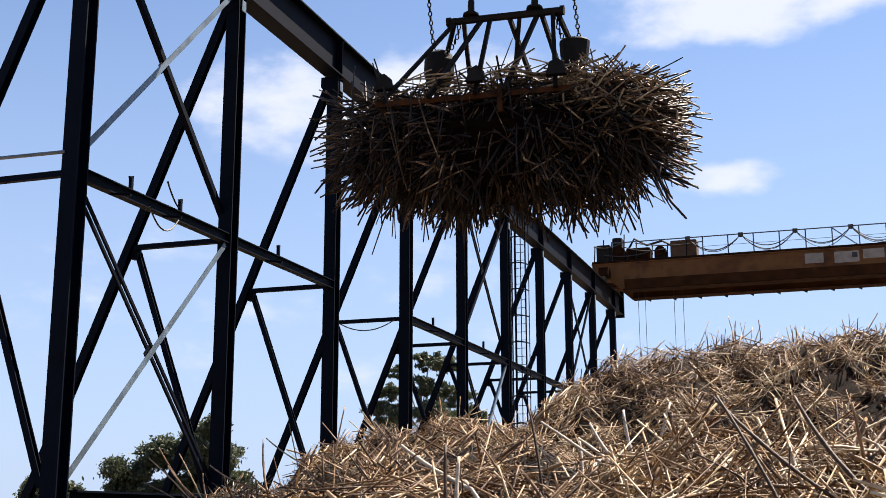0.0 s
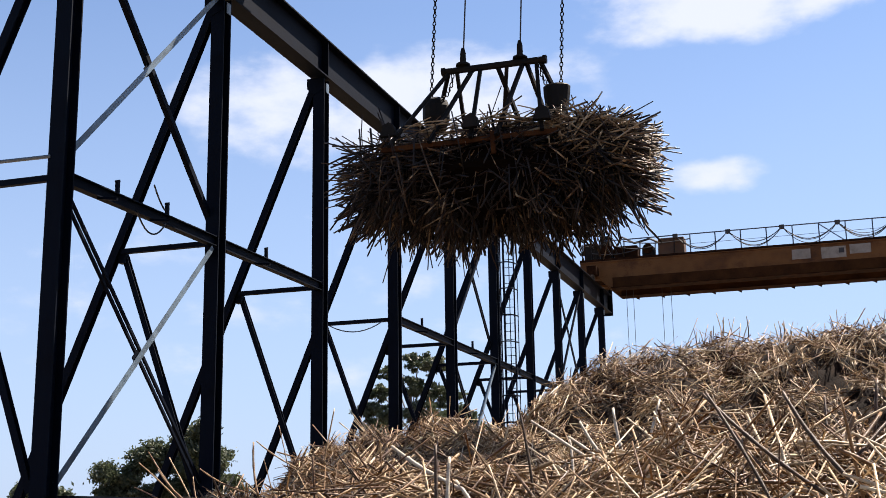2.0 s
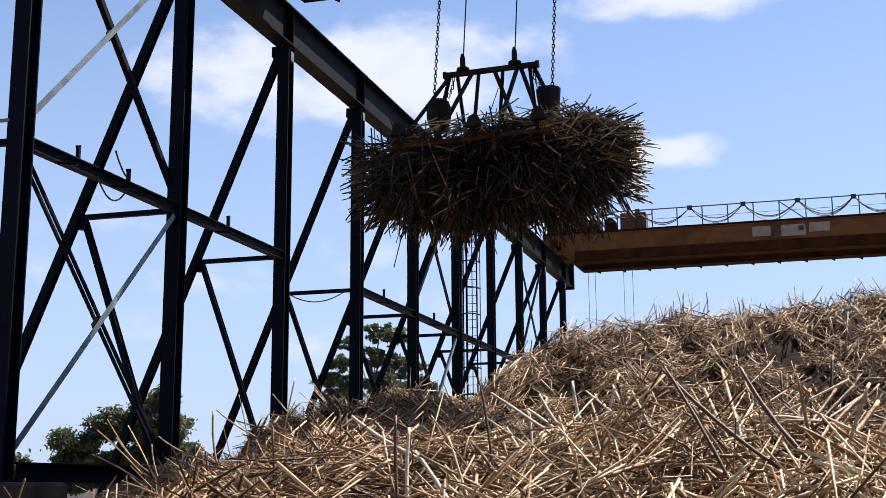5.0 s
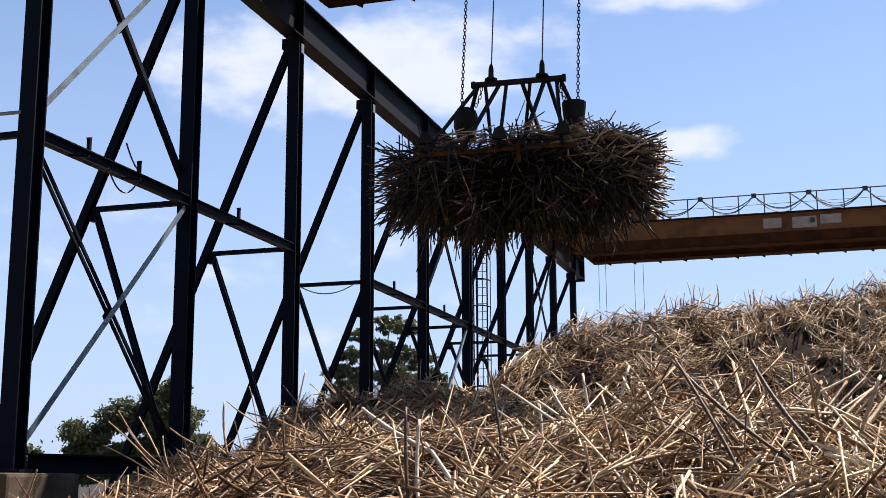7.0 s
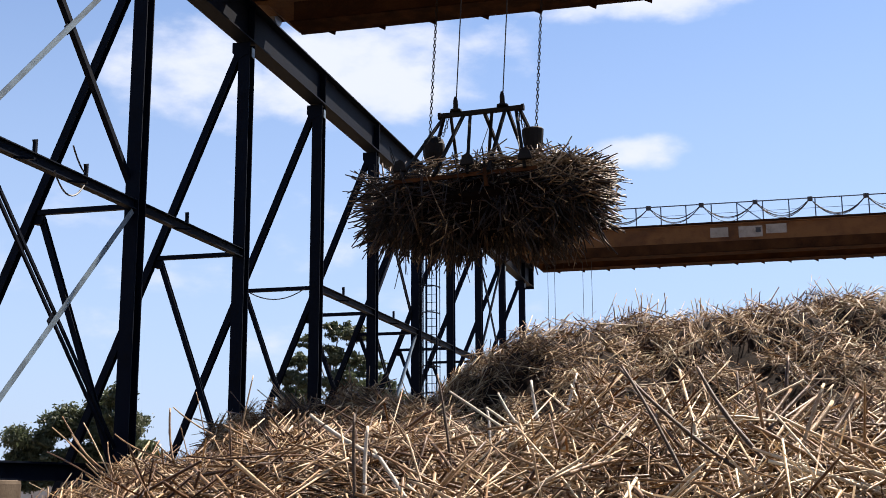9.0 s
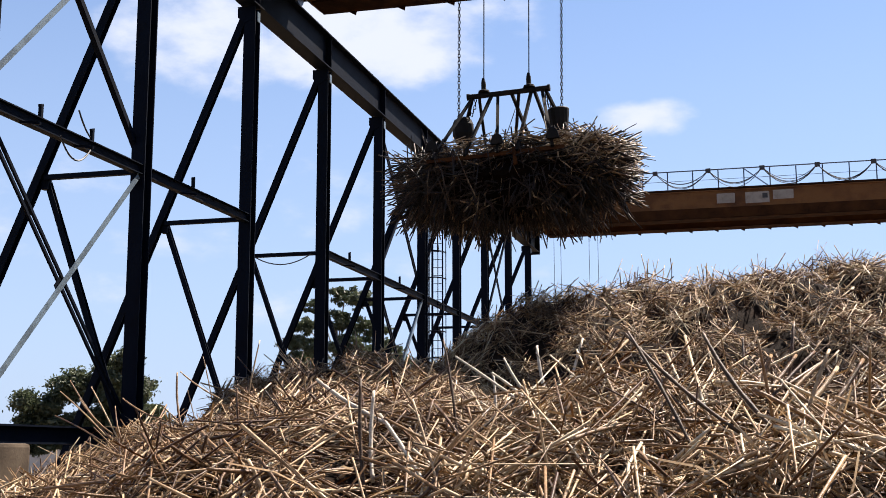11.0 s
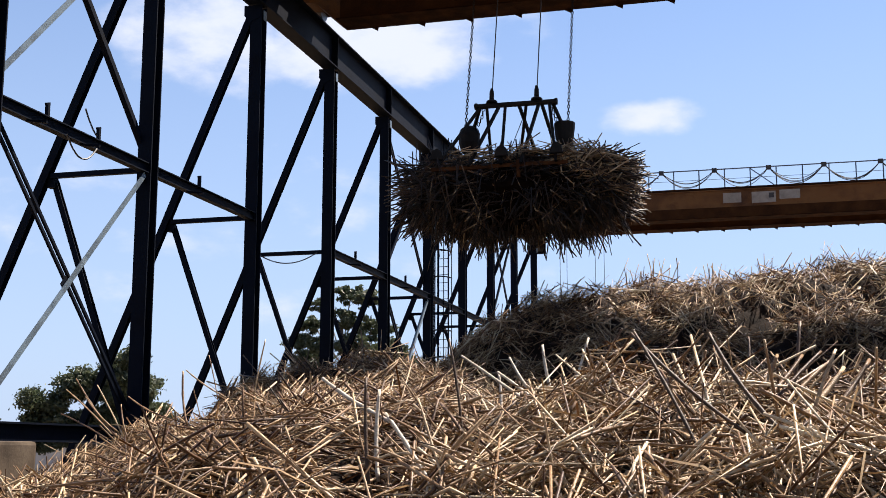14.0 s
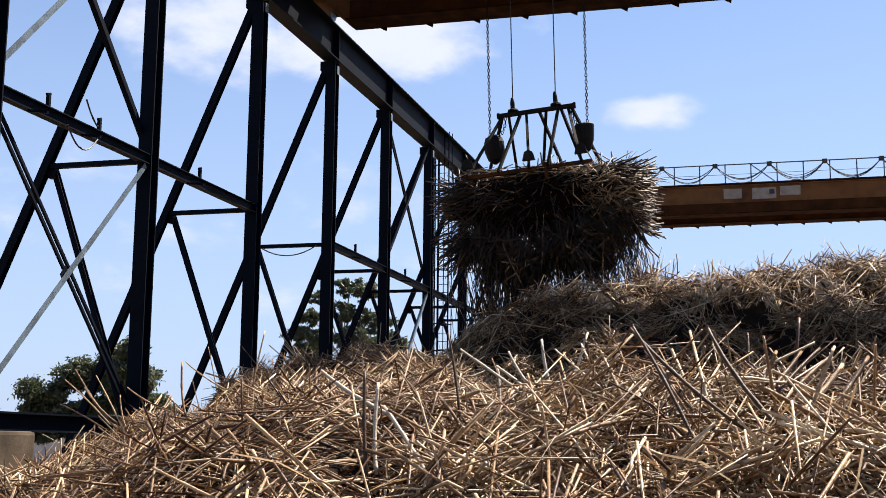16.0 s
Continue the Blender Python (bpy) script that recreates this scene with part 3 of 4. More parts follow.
        block(bm, (x - 0.12, yr - 0.14, ZB1 + 0.92), (x + 0.12, yr + 0.02, ZB1 + 1.13), 0.02)
        part("cable_clamp", bm, CABLE, br)
        x += 2.55
    if far:
        # drive machinery on the end of the walkway
        for name, lo, hi, m in (("gearbox", (-11.9, -1.5, 0), (-11.2, -0.5, 1.0), GREASY), ("control_cabinet", (-11.1, -1.4, 0), (-10.6, -0.6, 1.35), GREASY), ("motor_guard", (-10.4, -1.45, 0), (-9.2, -0.5, 0.75), RUST_DARK),
                                ("brake_housing", (-9.0, -1.4, 0), (-8.4, -0.6, 0.62), GREASY), ("motor", (-8.2, -1.4, 0.05), (-6.9, -0.5, 1.0), ORANGE), ("motor_bed", (-12.0, -1.5, 0), (-6.7, -0.4, 0.14), GREASY)):
            bm = bmesh.new()
            block(bm, (lo[0], lo[1], ZB1 + 0.04 + lo[2]), (hi[0], hi[1], ZB1 + 0.04 + hi[2]), 0.08 if name != "motor_bed" else 0.01)
            part(name, bm, m, br)
        bm = bmesh.new()
        tube(bm, [(-10.3, -1.0, ZB1 + 0.9), (-10.0, -1.2, ZB1 + 1.3), (-9.4, -1.1, ZB1 + 0.95), (-8.6, -1.2, ZB1 + 1.1), (-8.2, -1.0, ZB1 + 0.9)], 0.06)
        part("hose", bm, CABLE, br)
        for x, h in ((-12.0, 0.95), (-11.55, 1.25), (-11.15, 1.1), (-10.5, 1.45), (-9.9, 1.0), (-9.1, 0.9), (-8.35, 0.8), (-7.4, 1.05)):
            bm = bmesh.new()
            bar(bm, (x, -1.52, ZB1 + 0.04), (x + 0.05, -1.5, ZB1 + 0.04 + h), "box", 0.05, 0.05)
            part("stanchion", bm, GREASY, br)
        for xa, za, xb, zb in ((-12.0, 0.95, -10.5, 1.1), (-10.5, 0.85, -8.4, 0.62), (-9.9, 1.0, -6.6, 0.85), (-11.5, 0.5, -9.1, 0.55)):
            bm = bmesh.new()
            tube(bm, sag((xa, -1.54, ZB1 + za), (xb, -1.54, ZB1 + zb), 0.16), 0.03, 5)
            part("cable_loop", bm, CABLE, br)
        for x, r in ((-10.75, 0.34), (-8.7, 0.26)):
            bm = bmesh.new()
            tube(bm, [(x, -1.45, ZB1 + 0.55), (x, -0.9, ZB1 + 0.55)], r, 16)
            part("flywheel", bm, RUST_DARK, br)
        # panels on the girder's face
        for xa, xb, za, zb in ((-1.82, -0.97, 0.14, 0.62), (-0.48, 0.64, 0.14, 0.68), (0.81, 1.76, 0.10, 0.55)):
            bm = bmesh.new()
            block(bm, (xa, -1.62, ZB1 - zb), (xb, -1.603, ZB1 - za))
            pn = part("sign_panel", bm, WHITE, br, "faded pale sign panel")
            if xb == 0.64:
                bm = bmesh.new()
                block(bm, (xb - 0.32, -1.626, ZB1 - 0.46), (xb - 0.08, -1.6205, ZB1 - 0.22))
                part("dark_mark", bm, CABLE, pn)
        # hoist ropes hanging between the girders
        for x in (-10.1, -9.75, -8.3, -7.85):
            bm = bmesh.new()
            tube(bm, [(x, 0, ZB1 + 0.2), (x, 0, 3.0)], 0.012, 5)
            part("hoist_rope", bm, CABLE, br)
    return br


far_bridge = crane_bridge(60.9, True)
near_bridge = crane_bridge(BRIDGE[0][1], False)


# ---- the grab on its chains and ropes ----
grab = thing("cane_grab", "dark rusted steel cane grab frame hung on chains and ropes", "grab")
HALF = 0.96
bm = bmesh.new()
bar(bm, (-HALF, 0, 0), (HALF, 0, 0), "round", 0.13, 0.13)
for x in (-HALF, HALF):
    bar(bm, (x - 0.03, 0, 0), (x + 0.03, 0, 0), "round", 0.17, 0.17)
part("spreader_bar", bm, GREASY, grab)
ZR = -1.42
for yy, name in ((-1.1, "front_rail"), (0.85, "back_rail")):
    bm = bmesh.new()
    zz = ZR - 0.33 if yy < 0 else ZR
    bar(bm, (-1.75, yy, zz), (1.4, yy, zz + 0.02), "box", 0.08, 0.085)
    part(name, bm, JAW if yy < 0 else RUST_DARK, grab, "rusty orange lower rail" if yy < 0 else "")
STRUTS = [(-0.86, -1.6, -1.2), (-0.86, -1.55, 0.85), (-0.70, -0.75, 0.85), (-0.40, -0.85, -1.2), (-0.25, -0.1, -1.2), (0.08, 0.45, 0.85), (0.25, -0.1, 0.85), (0.55, 0.35, -1.2), (0.62, 0.95, 0.85), (0.80, 1.15, -1.2), (0.88, 1.4, 0.85)]
for xa, xb, yy in STRUTS:
    bm = bmesh.new()
    bar(bm, (xa, 0, -0.03), (xb, yy, ZR - 0.3 if yy < 0 else ZR + 0.03), "box", 0.066, 0.06)
    part("strut", bm, GREASY, grab)
for xb, yy in ((-1.6, -1.2), (-0.1, -1.2), (0.35, 0.85), (1.15, -1.2)):
    bm = bmesh.new()
    prism(bm, [(xb - 0.14, ZR - 0.12), (xb + 0.16, ZR - 0.12), (xb + 0.12, ZR + 0.06), (xb + 0.03, ZR + 0.13), (xb - 0.08, ZR + 0.08)], 1, yy - 0.06, yy + 0.06)
    part("knee_plate", bm, GREASY, grab)
for sx, x in ((-1, -1.16), (1, 1.13)):
    bm = bmesh.new()
    n = 14
    prof = [(0.30, 0.0), (0.33, -0.03), (0.32, -0.16), (0.28, -0.45), (0.16, -0.72), (0.05, -0.8)] if sx > 0 else [(0.12, 0.06), (0.28, -0.02), (0.34, -0.16), (0.34, -0.4), (0.24, -0.66), (0.06, -0.78)]
    rings = [[bm.verts.new((x + 0.76 * r * math.cos(a), 0.15 + r * math.sin(a) * 0.65, -0.48 + 0.9 * z)) for a in np.arange(n) * math.tau / n] for r, z in prof]
    for a, b in zip(rings, rings[1:]):
        for k in range(n):
            bm.faces.new((a[k], a[(k + 1) % n], b[(k + 1) % n], b[k]))
    bm.faces.new(rings[0][::-1])
    bm.faces.new(rings[-1])
    bmesh.ops.recalc_face_normals(bm, faces=bm.faces[:])
    part("sheave_bucket", bm, GREASY, grab, "greasy black sheave housing")
bm = bmesh.new()
bar(bm, (0.28, -1.17, ZR - 0.22), (0.30, -1.17, ZR - 0.62), "box", 0.08, 0.05)
part("jaw_bracket", bm, JAW, grab, "rusty orange jaw bracket")


# links of the chains
def link_mesh():
    """One oval chain link along z."""
    bm = bmesh.new()
    ring = [Vector((0.028 * math.cos(a), 0, 0.05 * math.sin(a))) for a in np.arange(8) * math.tau / 8]
    loops = []
    for i, p in enumerate(ring):
        d = (ring[(i + 1) % 8] - ring[i - 1]).normalized()
        s = Vector((0, 1, 0))
        u = s.cross(d)
        loops.append([bm.verts.new(p + (s * math.cos(k * math.tau / 4) + u * math.sin(k * math.tau / 4)) * 0.011) for k in range(4)])
    for i in range(8):
        a, b = loops[i], loops[(i + 1) % 8]
        for k in range(4):
            bm.faces.new((a[k], a[(k + 1) % 4], b[(k + 1) % 4], b[k]))
    me = bpy.data.meshes.new("link")
    bm.to_mesh(me)
    bm.free()
    me.materials.append(GREASY)
    return me


LINK = link_mesh()
hangers = []                      # parts that lean from their lower end towards the trolley


def chain(x, z0, length):
    me = bpy.data.meshes.new("shackle")
    bm = bmesh.new()
    tube(bm, [(0, 0, -0.05), (0, 0, 0.06)], 0.03)
    bm.to_mesh(me)
    bm.free()
    ch = mesh_part("chain", me, GREASY, grab, "hanging steel link chain")
    ch.location = (x, 0.1, z0)
    n = int(length / 0.082)
    for i in range(n):
        o = mesh_part("link", LINK, GREASY, ch)
        o.location = (0, 0, 0.08 + i * 0.082)
        o.rotation_euler = (0, 0, math.pi / 2 * (i % 2))
    hangers.append((ch, Vector((x, 0.1, z0)), length))


chain(-1.24, -0.5, 5.2)
chain(1.22, -0.5, 5.2)
for x in (-0.58, 0.50):
    bm = bmesh.new()
    tube(bm, [(0, 0, 0), (0, 0, 4.7)], 0.014, 6)
    rope = part("hoist_rope", bm, CABLE, grab, "taut black wire rope")
    rope.location = (x, 0, 0.12)
    hangers.append((rope, Vector((x, 0, 0.12)), 4.7))
    bm = bmesh.new()
    prof = [(0.05, -0.02), (0.05, 0.03), (0.14, 0.05), (0.13, 0.09), (0.06, 0.12), (0.055, 0.30), (0.03, 0.40)]
    rings = [[bm.verts.new((x + r * math.cos(a), r * math.sin(a), z + 0.02)) for a in np.arange(10) * math.tau / 10] for r, z in prof]
    for a, b in zip(rings, rings[1:]):
        for k in range(10):
            bm.faces.new((a[k], a[(k + 1) % 10], b[(k + 1) % 10], b[k]))
    bm.faces.new(rings[-1])
    part("rope_socket", bm, GREASY, grab)
for x0, x1 in ((-0.8, -1.05), (0.86, 1.05)):
    for i in range(6):
        o = mesh_part("slack_link", LINK, GREASY, grab)
        f = i / 6
        o.location = (x0 + (x1 - x0) * f * f, 0.05, -0.08 - 0.085 * i)
        o.rotation_euler = (0, 0, math.pi / 2 * (i % 2))

# ---- the load of cane in the grab ----
bundle = tagged(thing("cane_bundle", "shaggy hanging load of dry sugar cane stalks gripped in the grab", "cane load"), kind="")


def mass(n):
    """Stalks of the load: an oblong mass, lying across or fanning out and down from its middle."""
    u = rng.normal(size=(n, 3))
    u /= np.linalg.norm(u, axis=1, keepdims=True)
    r = rng.uniform(0.35, 1.0, n) ** 0.6
    u = np.sign(u) * np.abs(u) ** np.array([0.72, 0.9, 0.72])
    c = u * r[:, None] * np.array([2.75, 1.25, 0.98])
    # flatten the top, let the middle sag
    z = -1.98 + c[:, 2] * np.where(c[:, 2] > 0, 0.8, 1.0) - 0.22 * (1 - (c[:, 0] / 2.75) ** 2) + 0.12 * np.sin(c[:, 0] * 3.1 + 1)
    out = np.stack([c[:, 0] / 2.6 * 0.9, c[:, 1] / 1.25 * 0.65, np.minimum(c[:, 2], 0.25) * 0.85 - 0.35], 1)
    lying = np.stack([rng.choice([-1, 1], n) * rng.uniform(0.5, 1, n), rng.normal(0, 0.35, n), rng.normal(-0.1, 0.3, n)], 1)
    w = rng.uniform(0, 1, n)[:, None]
    way = out * (1 - w * 0.75) + lying * w * 0.75 + rng.normal(0, 0.2, (n, 3))
    return np.stack([c[:, 0] + 0.04, c[:, 1], z], 1), way


N = 3000
cc, ww = mass(N)
ll = 0.4 + 1.0 * rng.uniform(0, 1, N) ** 1.5
rr = rng.uniform(0.009, 0.021, N)
bb = rng.normal(0, 0.03, N)
# spikes that hang below and stand out at the two ends
e1, e2 = 320, 300
low_c = np.stack([rng.uniform(-2.5, 2.6, e1), rng.uniform(-0.9, 0.8, e1), -2.85 + 0.16 * np.sin(rng.uniform(0, 9, e1)) + rng.normal(0, 0.12, e1)], 1)
low_c[:, 2] += 0.42 * np.exp(-((low_c[:, 0] - 1.0) / 0.35) ** 2) + 0.25 * np.exp(-((low_c[:, 0] + 1.9) / 0.5) ** 2)
low_w = np.stack([low_c[:, 0] * 0.22 + rng.normal(0, 0.25, e1), rng.normal(0, 0.3, e1), -np.ones(e1)], 1)
side = rng.choice([-1.0, 1.0], e2)
end_c = np.stack([side * rng.uniform(2.35, 2.65, e2), rng.uniform(-1.0, 0.9, e2), rng.uniform(-2.8, -1.45, e2)], 1)
end_w = np.stack([side, rng.normal(0, 0.35, e2), (end_c[:, 2] + 2.0) * 0.6 - 0.1 + rng.normal(0, 0.28, e2)], 1)
cc, ww = np.concatenate([cc, low_c, end_c]), np.concatenate([ww, low_w, end_w])
ll = np.concatenate([ll, rng.uniform(0.5, 1.15, e1), rng.uniform(0.45, 1.05, e2)])
rr = np.concatenate([rr, rng.uniform(0.010, 0.023, e1 + e2)])
bb = np.concatenate([bb, rng.normal(0, 0.04, e1 + e2)])
# sort the stalks into clumps by where they hang
col = np.clip(((cc[:, 0] + 2.4) / 4.8 * 6).astype(int), 0, 5)
low = (cc[:, 2] < -2.2).astype(int)
clumps = []
for k in range(6):
    for v in (0, 1):
        sel = (col == k) & (low == v)
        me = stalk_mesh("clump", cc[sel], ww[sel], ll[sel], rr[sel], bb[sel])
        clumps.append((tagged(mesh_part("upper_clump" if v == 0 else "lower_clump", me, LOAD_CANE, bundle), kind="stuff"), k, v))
# dense heart that stops the light, its colour blackened as shade between stalks
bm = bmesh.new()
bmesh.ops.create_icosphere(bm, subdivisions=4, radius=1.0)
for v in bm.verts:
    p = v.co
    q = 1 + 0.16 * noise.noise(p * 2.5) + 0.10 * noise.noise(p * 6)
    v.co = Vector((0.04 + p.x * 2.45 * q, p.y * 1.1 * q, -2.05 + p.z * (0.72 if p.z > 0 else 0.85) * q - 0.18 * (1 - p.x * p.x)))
heart = part("heart", bm, LOAD_HEART, bundle, "dense heart of the load, blackened as shade between the stalks")
# cane over the top and drooping from the right end, coloured paler as sunlight
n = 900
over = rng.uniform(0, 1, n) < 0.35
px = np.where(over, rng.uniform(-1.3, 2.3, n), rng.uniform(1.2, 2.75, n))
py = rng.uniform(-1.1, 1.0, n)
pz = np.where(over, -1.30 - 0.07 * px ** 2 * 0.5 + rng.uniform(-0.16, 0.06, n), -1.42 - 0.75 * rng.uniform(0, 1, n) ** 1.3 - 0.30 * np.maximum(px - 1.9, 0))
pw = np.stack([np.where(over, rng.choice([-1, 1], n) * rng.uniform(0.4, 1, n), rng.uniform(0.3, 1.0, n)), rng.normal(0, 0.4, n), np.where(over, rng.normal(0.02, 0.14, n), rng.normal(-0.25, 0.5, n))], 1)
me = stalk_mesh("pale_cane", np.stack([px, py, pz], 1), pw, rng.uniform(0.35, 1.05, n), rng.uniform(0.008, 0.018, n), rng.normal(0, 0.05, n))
pale_cane = tagged(mesh_part("pale_cane", me, LOAD_SUNLIT, bundle, "cane over the top of the load, coloured paler for sunlight"), kind="stuff")
# leaf trash on the load
n = 1900
c2, w2 = mass(n)
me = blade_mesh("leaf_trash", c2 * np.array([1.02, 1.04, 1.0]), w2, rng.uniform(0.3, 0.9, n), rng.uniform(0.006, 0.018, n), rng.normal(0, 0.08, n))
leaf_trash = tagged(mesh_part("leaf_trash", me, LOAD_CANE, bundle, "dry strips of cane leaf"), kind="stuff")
# stalks that drop when the grab opens
drops = []
for k in range(64):
    n = 22
    x = rng.uniform(-2.1, 2.3)
    c3 = np.stack([rng.normal(x, 0.22, n), rng.normal(0, 0.5, n), rng.normal(-2.3, 0.3, n)], 1)
    w3 = np.stack([rng.normal(0, 0.22, n), rng.normal(0, 0.25, n), -np.ones(n)], 1)
    me = stalk_mesh("loose", c3, w3, rng.uniform(0.5, 1.5, n), rng.uniform(0.006, 0.014, n), rng.normal(0, 0.05, n))
    drops.append((tagged(mesh_part("falling_cane", me, LOAD_CANE, bundle), kind="stuff"), x))


# ---- the heap of cane on the ground ----
def sm(a, b, v):
    t = np.clip((v - a) / (b - a), 0, 1)
    return t * t * (3 - 2 * t)


WAVES = [(0.7, 0.4, 0.9, 0.10), (-0.5, 0.9, 2.1, 0.09), (1.3, 0.8, 0.3, 0.07), (1.7, -1.4, 1.2, 0.06), (2.6, 1.1, 2.2, 0.06), (-1.2, 2.9, 0.5, 0.06), (4.1, 2.2, 1.9, 0.06), (-3.3, 4.4, 0.2, 0.06), (6.5, -4.9, 1.0, 0.055), (5.2, 7.4, 2.7, 0.055), (-8.3, 6.1, 0.4, 0.05), (9.7, 3.9, 1.6, 0.045), (-11.9, 9.1, 2.0, 0.035), (8.2, -13.3, 0.7, 0.035)]


def heap(x, y):
    """Height of the heap above the ground."""
    x, y = np.asarray(x, float), np.asarray(y, float)
    left = np.interp(y, [0, 2.5, 3.6, 4.8, 7, 10, 13, 14.5, 16, 18, 20, 22, 23.5, 25, 28, 42], [-1.7, -1.6, -0.8, -0.27, 0.0, 0.18, 0.28, 0.44, 0.68, 0.95, 1.3, 1.68, 1.68, 1.1, 0.1, -1.0])
    right = np.interp(y, [0, 2.5, 3.6, 4.6, 6, 8, 12, 15, 17, 20, 24, 42], [-1.7, -1.6, -0.75, -0.2, 0.2, 0.28, 0.34, 0.34, 0.22, 0.0, -0.3, -1.2])
    a = x / np.maximum(y, 1.0)
    z = left + (right - left) * sm(-0.27, -0.12, a) - np.interp(-a, [0.34, 0.40, 0.45, 0.507, 0.55, 0.64, 0.8], [0, 0.12, 0.42, 0.72, 0.92, 1.2, 1.5]) * np.clip(y / 18, 0, 1.1)
    # a hollow before the heap behind
    z = z - 0.34 * np.exp(-((a + 0.16) / 0.055) ** 2) * sm(7, 13, y)
    # the higher heap behind, with a steep face and a long flank
    crest = np.interp(x, [-10.5, -8.3, -7.1, -6.1, -5.0, -3.5, 0, 3, 8], [-1.7, 0.5, 2.0, 2.85, 3.4, 3.7, 3.95, 4.0, 4.2])
    rise = np.interp(y - 0.12 * np.minimum(x, 0), [0, 19.3, 20.5, 21.6, 22.9, 24.0, 25.1, 26.9, 28.4, 32, 42], [-0.2, -0.2, 0.12, 0.32, 0.49, 0.62, 0.74, 0.94, 1.0, 0.95, 0.0])
    z = np.maximum(z, -1.0 + (crest + 1.0) * rise)
    lumps = sum(h * np.sin(p * x + q * y + s) for p, q, s, h in WAVES) * np.clip(0.3 + y / 14, 0.3, 0.95)
    z = z + lumps
    # the side towards the columns
    lim = np.maximum(-9.9, -(0.6 + 0.60 * y))
    fall = sm(0, 1.5, lim - x + 0.3 * np.sin(y * 1.3) + 0.2 * np.sin(y * 2.9))
    z = z * (1 - fall) + -1.75 * fall
    return z + EYE_Z


xs, ys = np.arange(-13, 13.01, 0.16), np.arange(1.6, 42, 0.16)
gx, gy = np.meshgrid(xs, ys)
gz = np.maximum(heap(gx, gy) - 0.20 + rng.normal(0, 0.02, gx.shape), -0.05)
v = np.stack([gx, gy, gz], -1).reshape(-1, 3)
nx, ny = len(xs), len(ys)
i = (np.arange(ny - 1)[:, None] * nx + np.arange(nx - 1)[None]).ravel()
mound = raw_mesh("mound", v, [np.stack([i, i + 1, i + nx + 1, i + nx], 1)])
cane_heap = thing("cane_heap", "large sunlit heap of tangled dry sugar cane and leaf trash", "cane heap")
mesh_part("packed_core", mound, MOUND, cane_heap, "packed brown trash under the loose cane, darkened as shade in the gaps")


def scatter(n, near, far, power=1.0):
    """Places over the part of the heap that lies ahead, thinner with distance."""
    y = near + (far - near) * rng.uniform(0, 1, n) ** power
    x = y * rng.uniform(-0.82, 0.42, n) + rng.uniform(-0.6, 0.6, n)
    z = heap(x, y)
    patch = np.sin(2.3 * x + 1.7 * y) + np.sin(-3.1 * x + 4.3 * y + 1) + np.sin(6.7 * x + 2.9 * y + 2) + np.sin(-5.3 * x - 7.9 * y)
    keep = (z > 0.35) & (patch * 0.36 + 0.68 > rng.uniform(0, 1, n))
    return x[keep], y[keep], z[keep]


def slope(x, y):
    e = 0.15
    return (heap(x + e, y) - heap(x - e, y)) / (2 * e), (heap(x, y + e) - heap(x, y - e)) / (2 * e)


def lay(x, y, z, tilt, lift):
    """Directions and middles of stalks that lie on the heap."""
    n = len(x)
    a = rng.uniform(0, math.tau, n)
    sx, sy = slope(x, y)
    way = np.stack([np.cos(a), np.sin(a), np.cos(a) * sx + np.sin(a) * sy + rng.normal(0, tilt, n)], 1)
    return np.stack([x, y, z + lift], 1), way


for near, far, n, power, thick, sides in ((4.0, 9.0, 20000, 0.9, 1.05, 5), (8.0, 17.0, 29000, 0.9, 1.45, 4), (16.0, 21.5, 20000, 0.9, 1.7, 4), (19.5, 29.5, 52000, 0.9, 1.8, 3)):
    x, y, z = scatter(n, near, far, power)
    m = len(x)
    c, w = lay(x, y, z, 0.34, rng.uniform(-0.20, 0.07, m))
    me = stalk_mesh("loose_cane", c, w, (0.10 + 0.85 * rng.uniform(0, 1, m) ** 2) * thick ** 0.4, (0.0024 + 0.0062 * rng.uniform(0, 1, m) ** 1.5) * thick, rng.normal(0, 0.014, m), sides)
    tagged(mesh_part("loose_cane", me, CANE, cane_heap), kind="stuff")
    x, y, z = scatter(n, near, far, power)
    m = len(x)
    c, w = lay(x, y, z, 0.45, rng.uniform(-0.14, 0.09, m))
    me = blade_mesh("leaf_trash", c, w, rng.uniform(0.10, 0.6, m), (0.002 + 0.009 * rng.uniform(0, 1, m) ** 2) * thick, rng.normal(0, 0.07, m))
    tagged(mesh_part("leaf_trash", me, TRASH, cane_heap), kind="stuff")
# looser, coarser cane over the flanks and the back of the heap
n = 26000
x, y = rng.uniform(-13, 13, n), rng.uniform(1.6, 41, n)
z = heap(x, y)
keep = (z > 0.0) & ((x < -0.70 * y) | (x > 0.32 * y) | (y > 29.5) | (y < 4.6))
x, y, z = x[keep], y[keep], z[keep]
m = len(x)
c, w = lay(x, y, z, 0.3, rng.uniform(-0.18, 0.02, m))
me = stalk_mesh("loose_cane", c, w, rng.uniform(0.4, 1.3, m) * np.where(y < 9, 0.6, 1), rng.uniform(0.012, 0.024, m) * np.clip(y / 18, 0.5, 1), rng.normal(0, 0.03, m), 4)
tagged(mesh_part("loose_cane", me, CANE, cane_heap), kind="stuff")
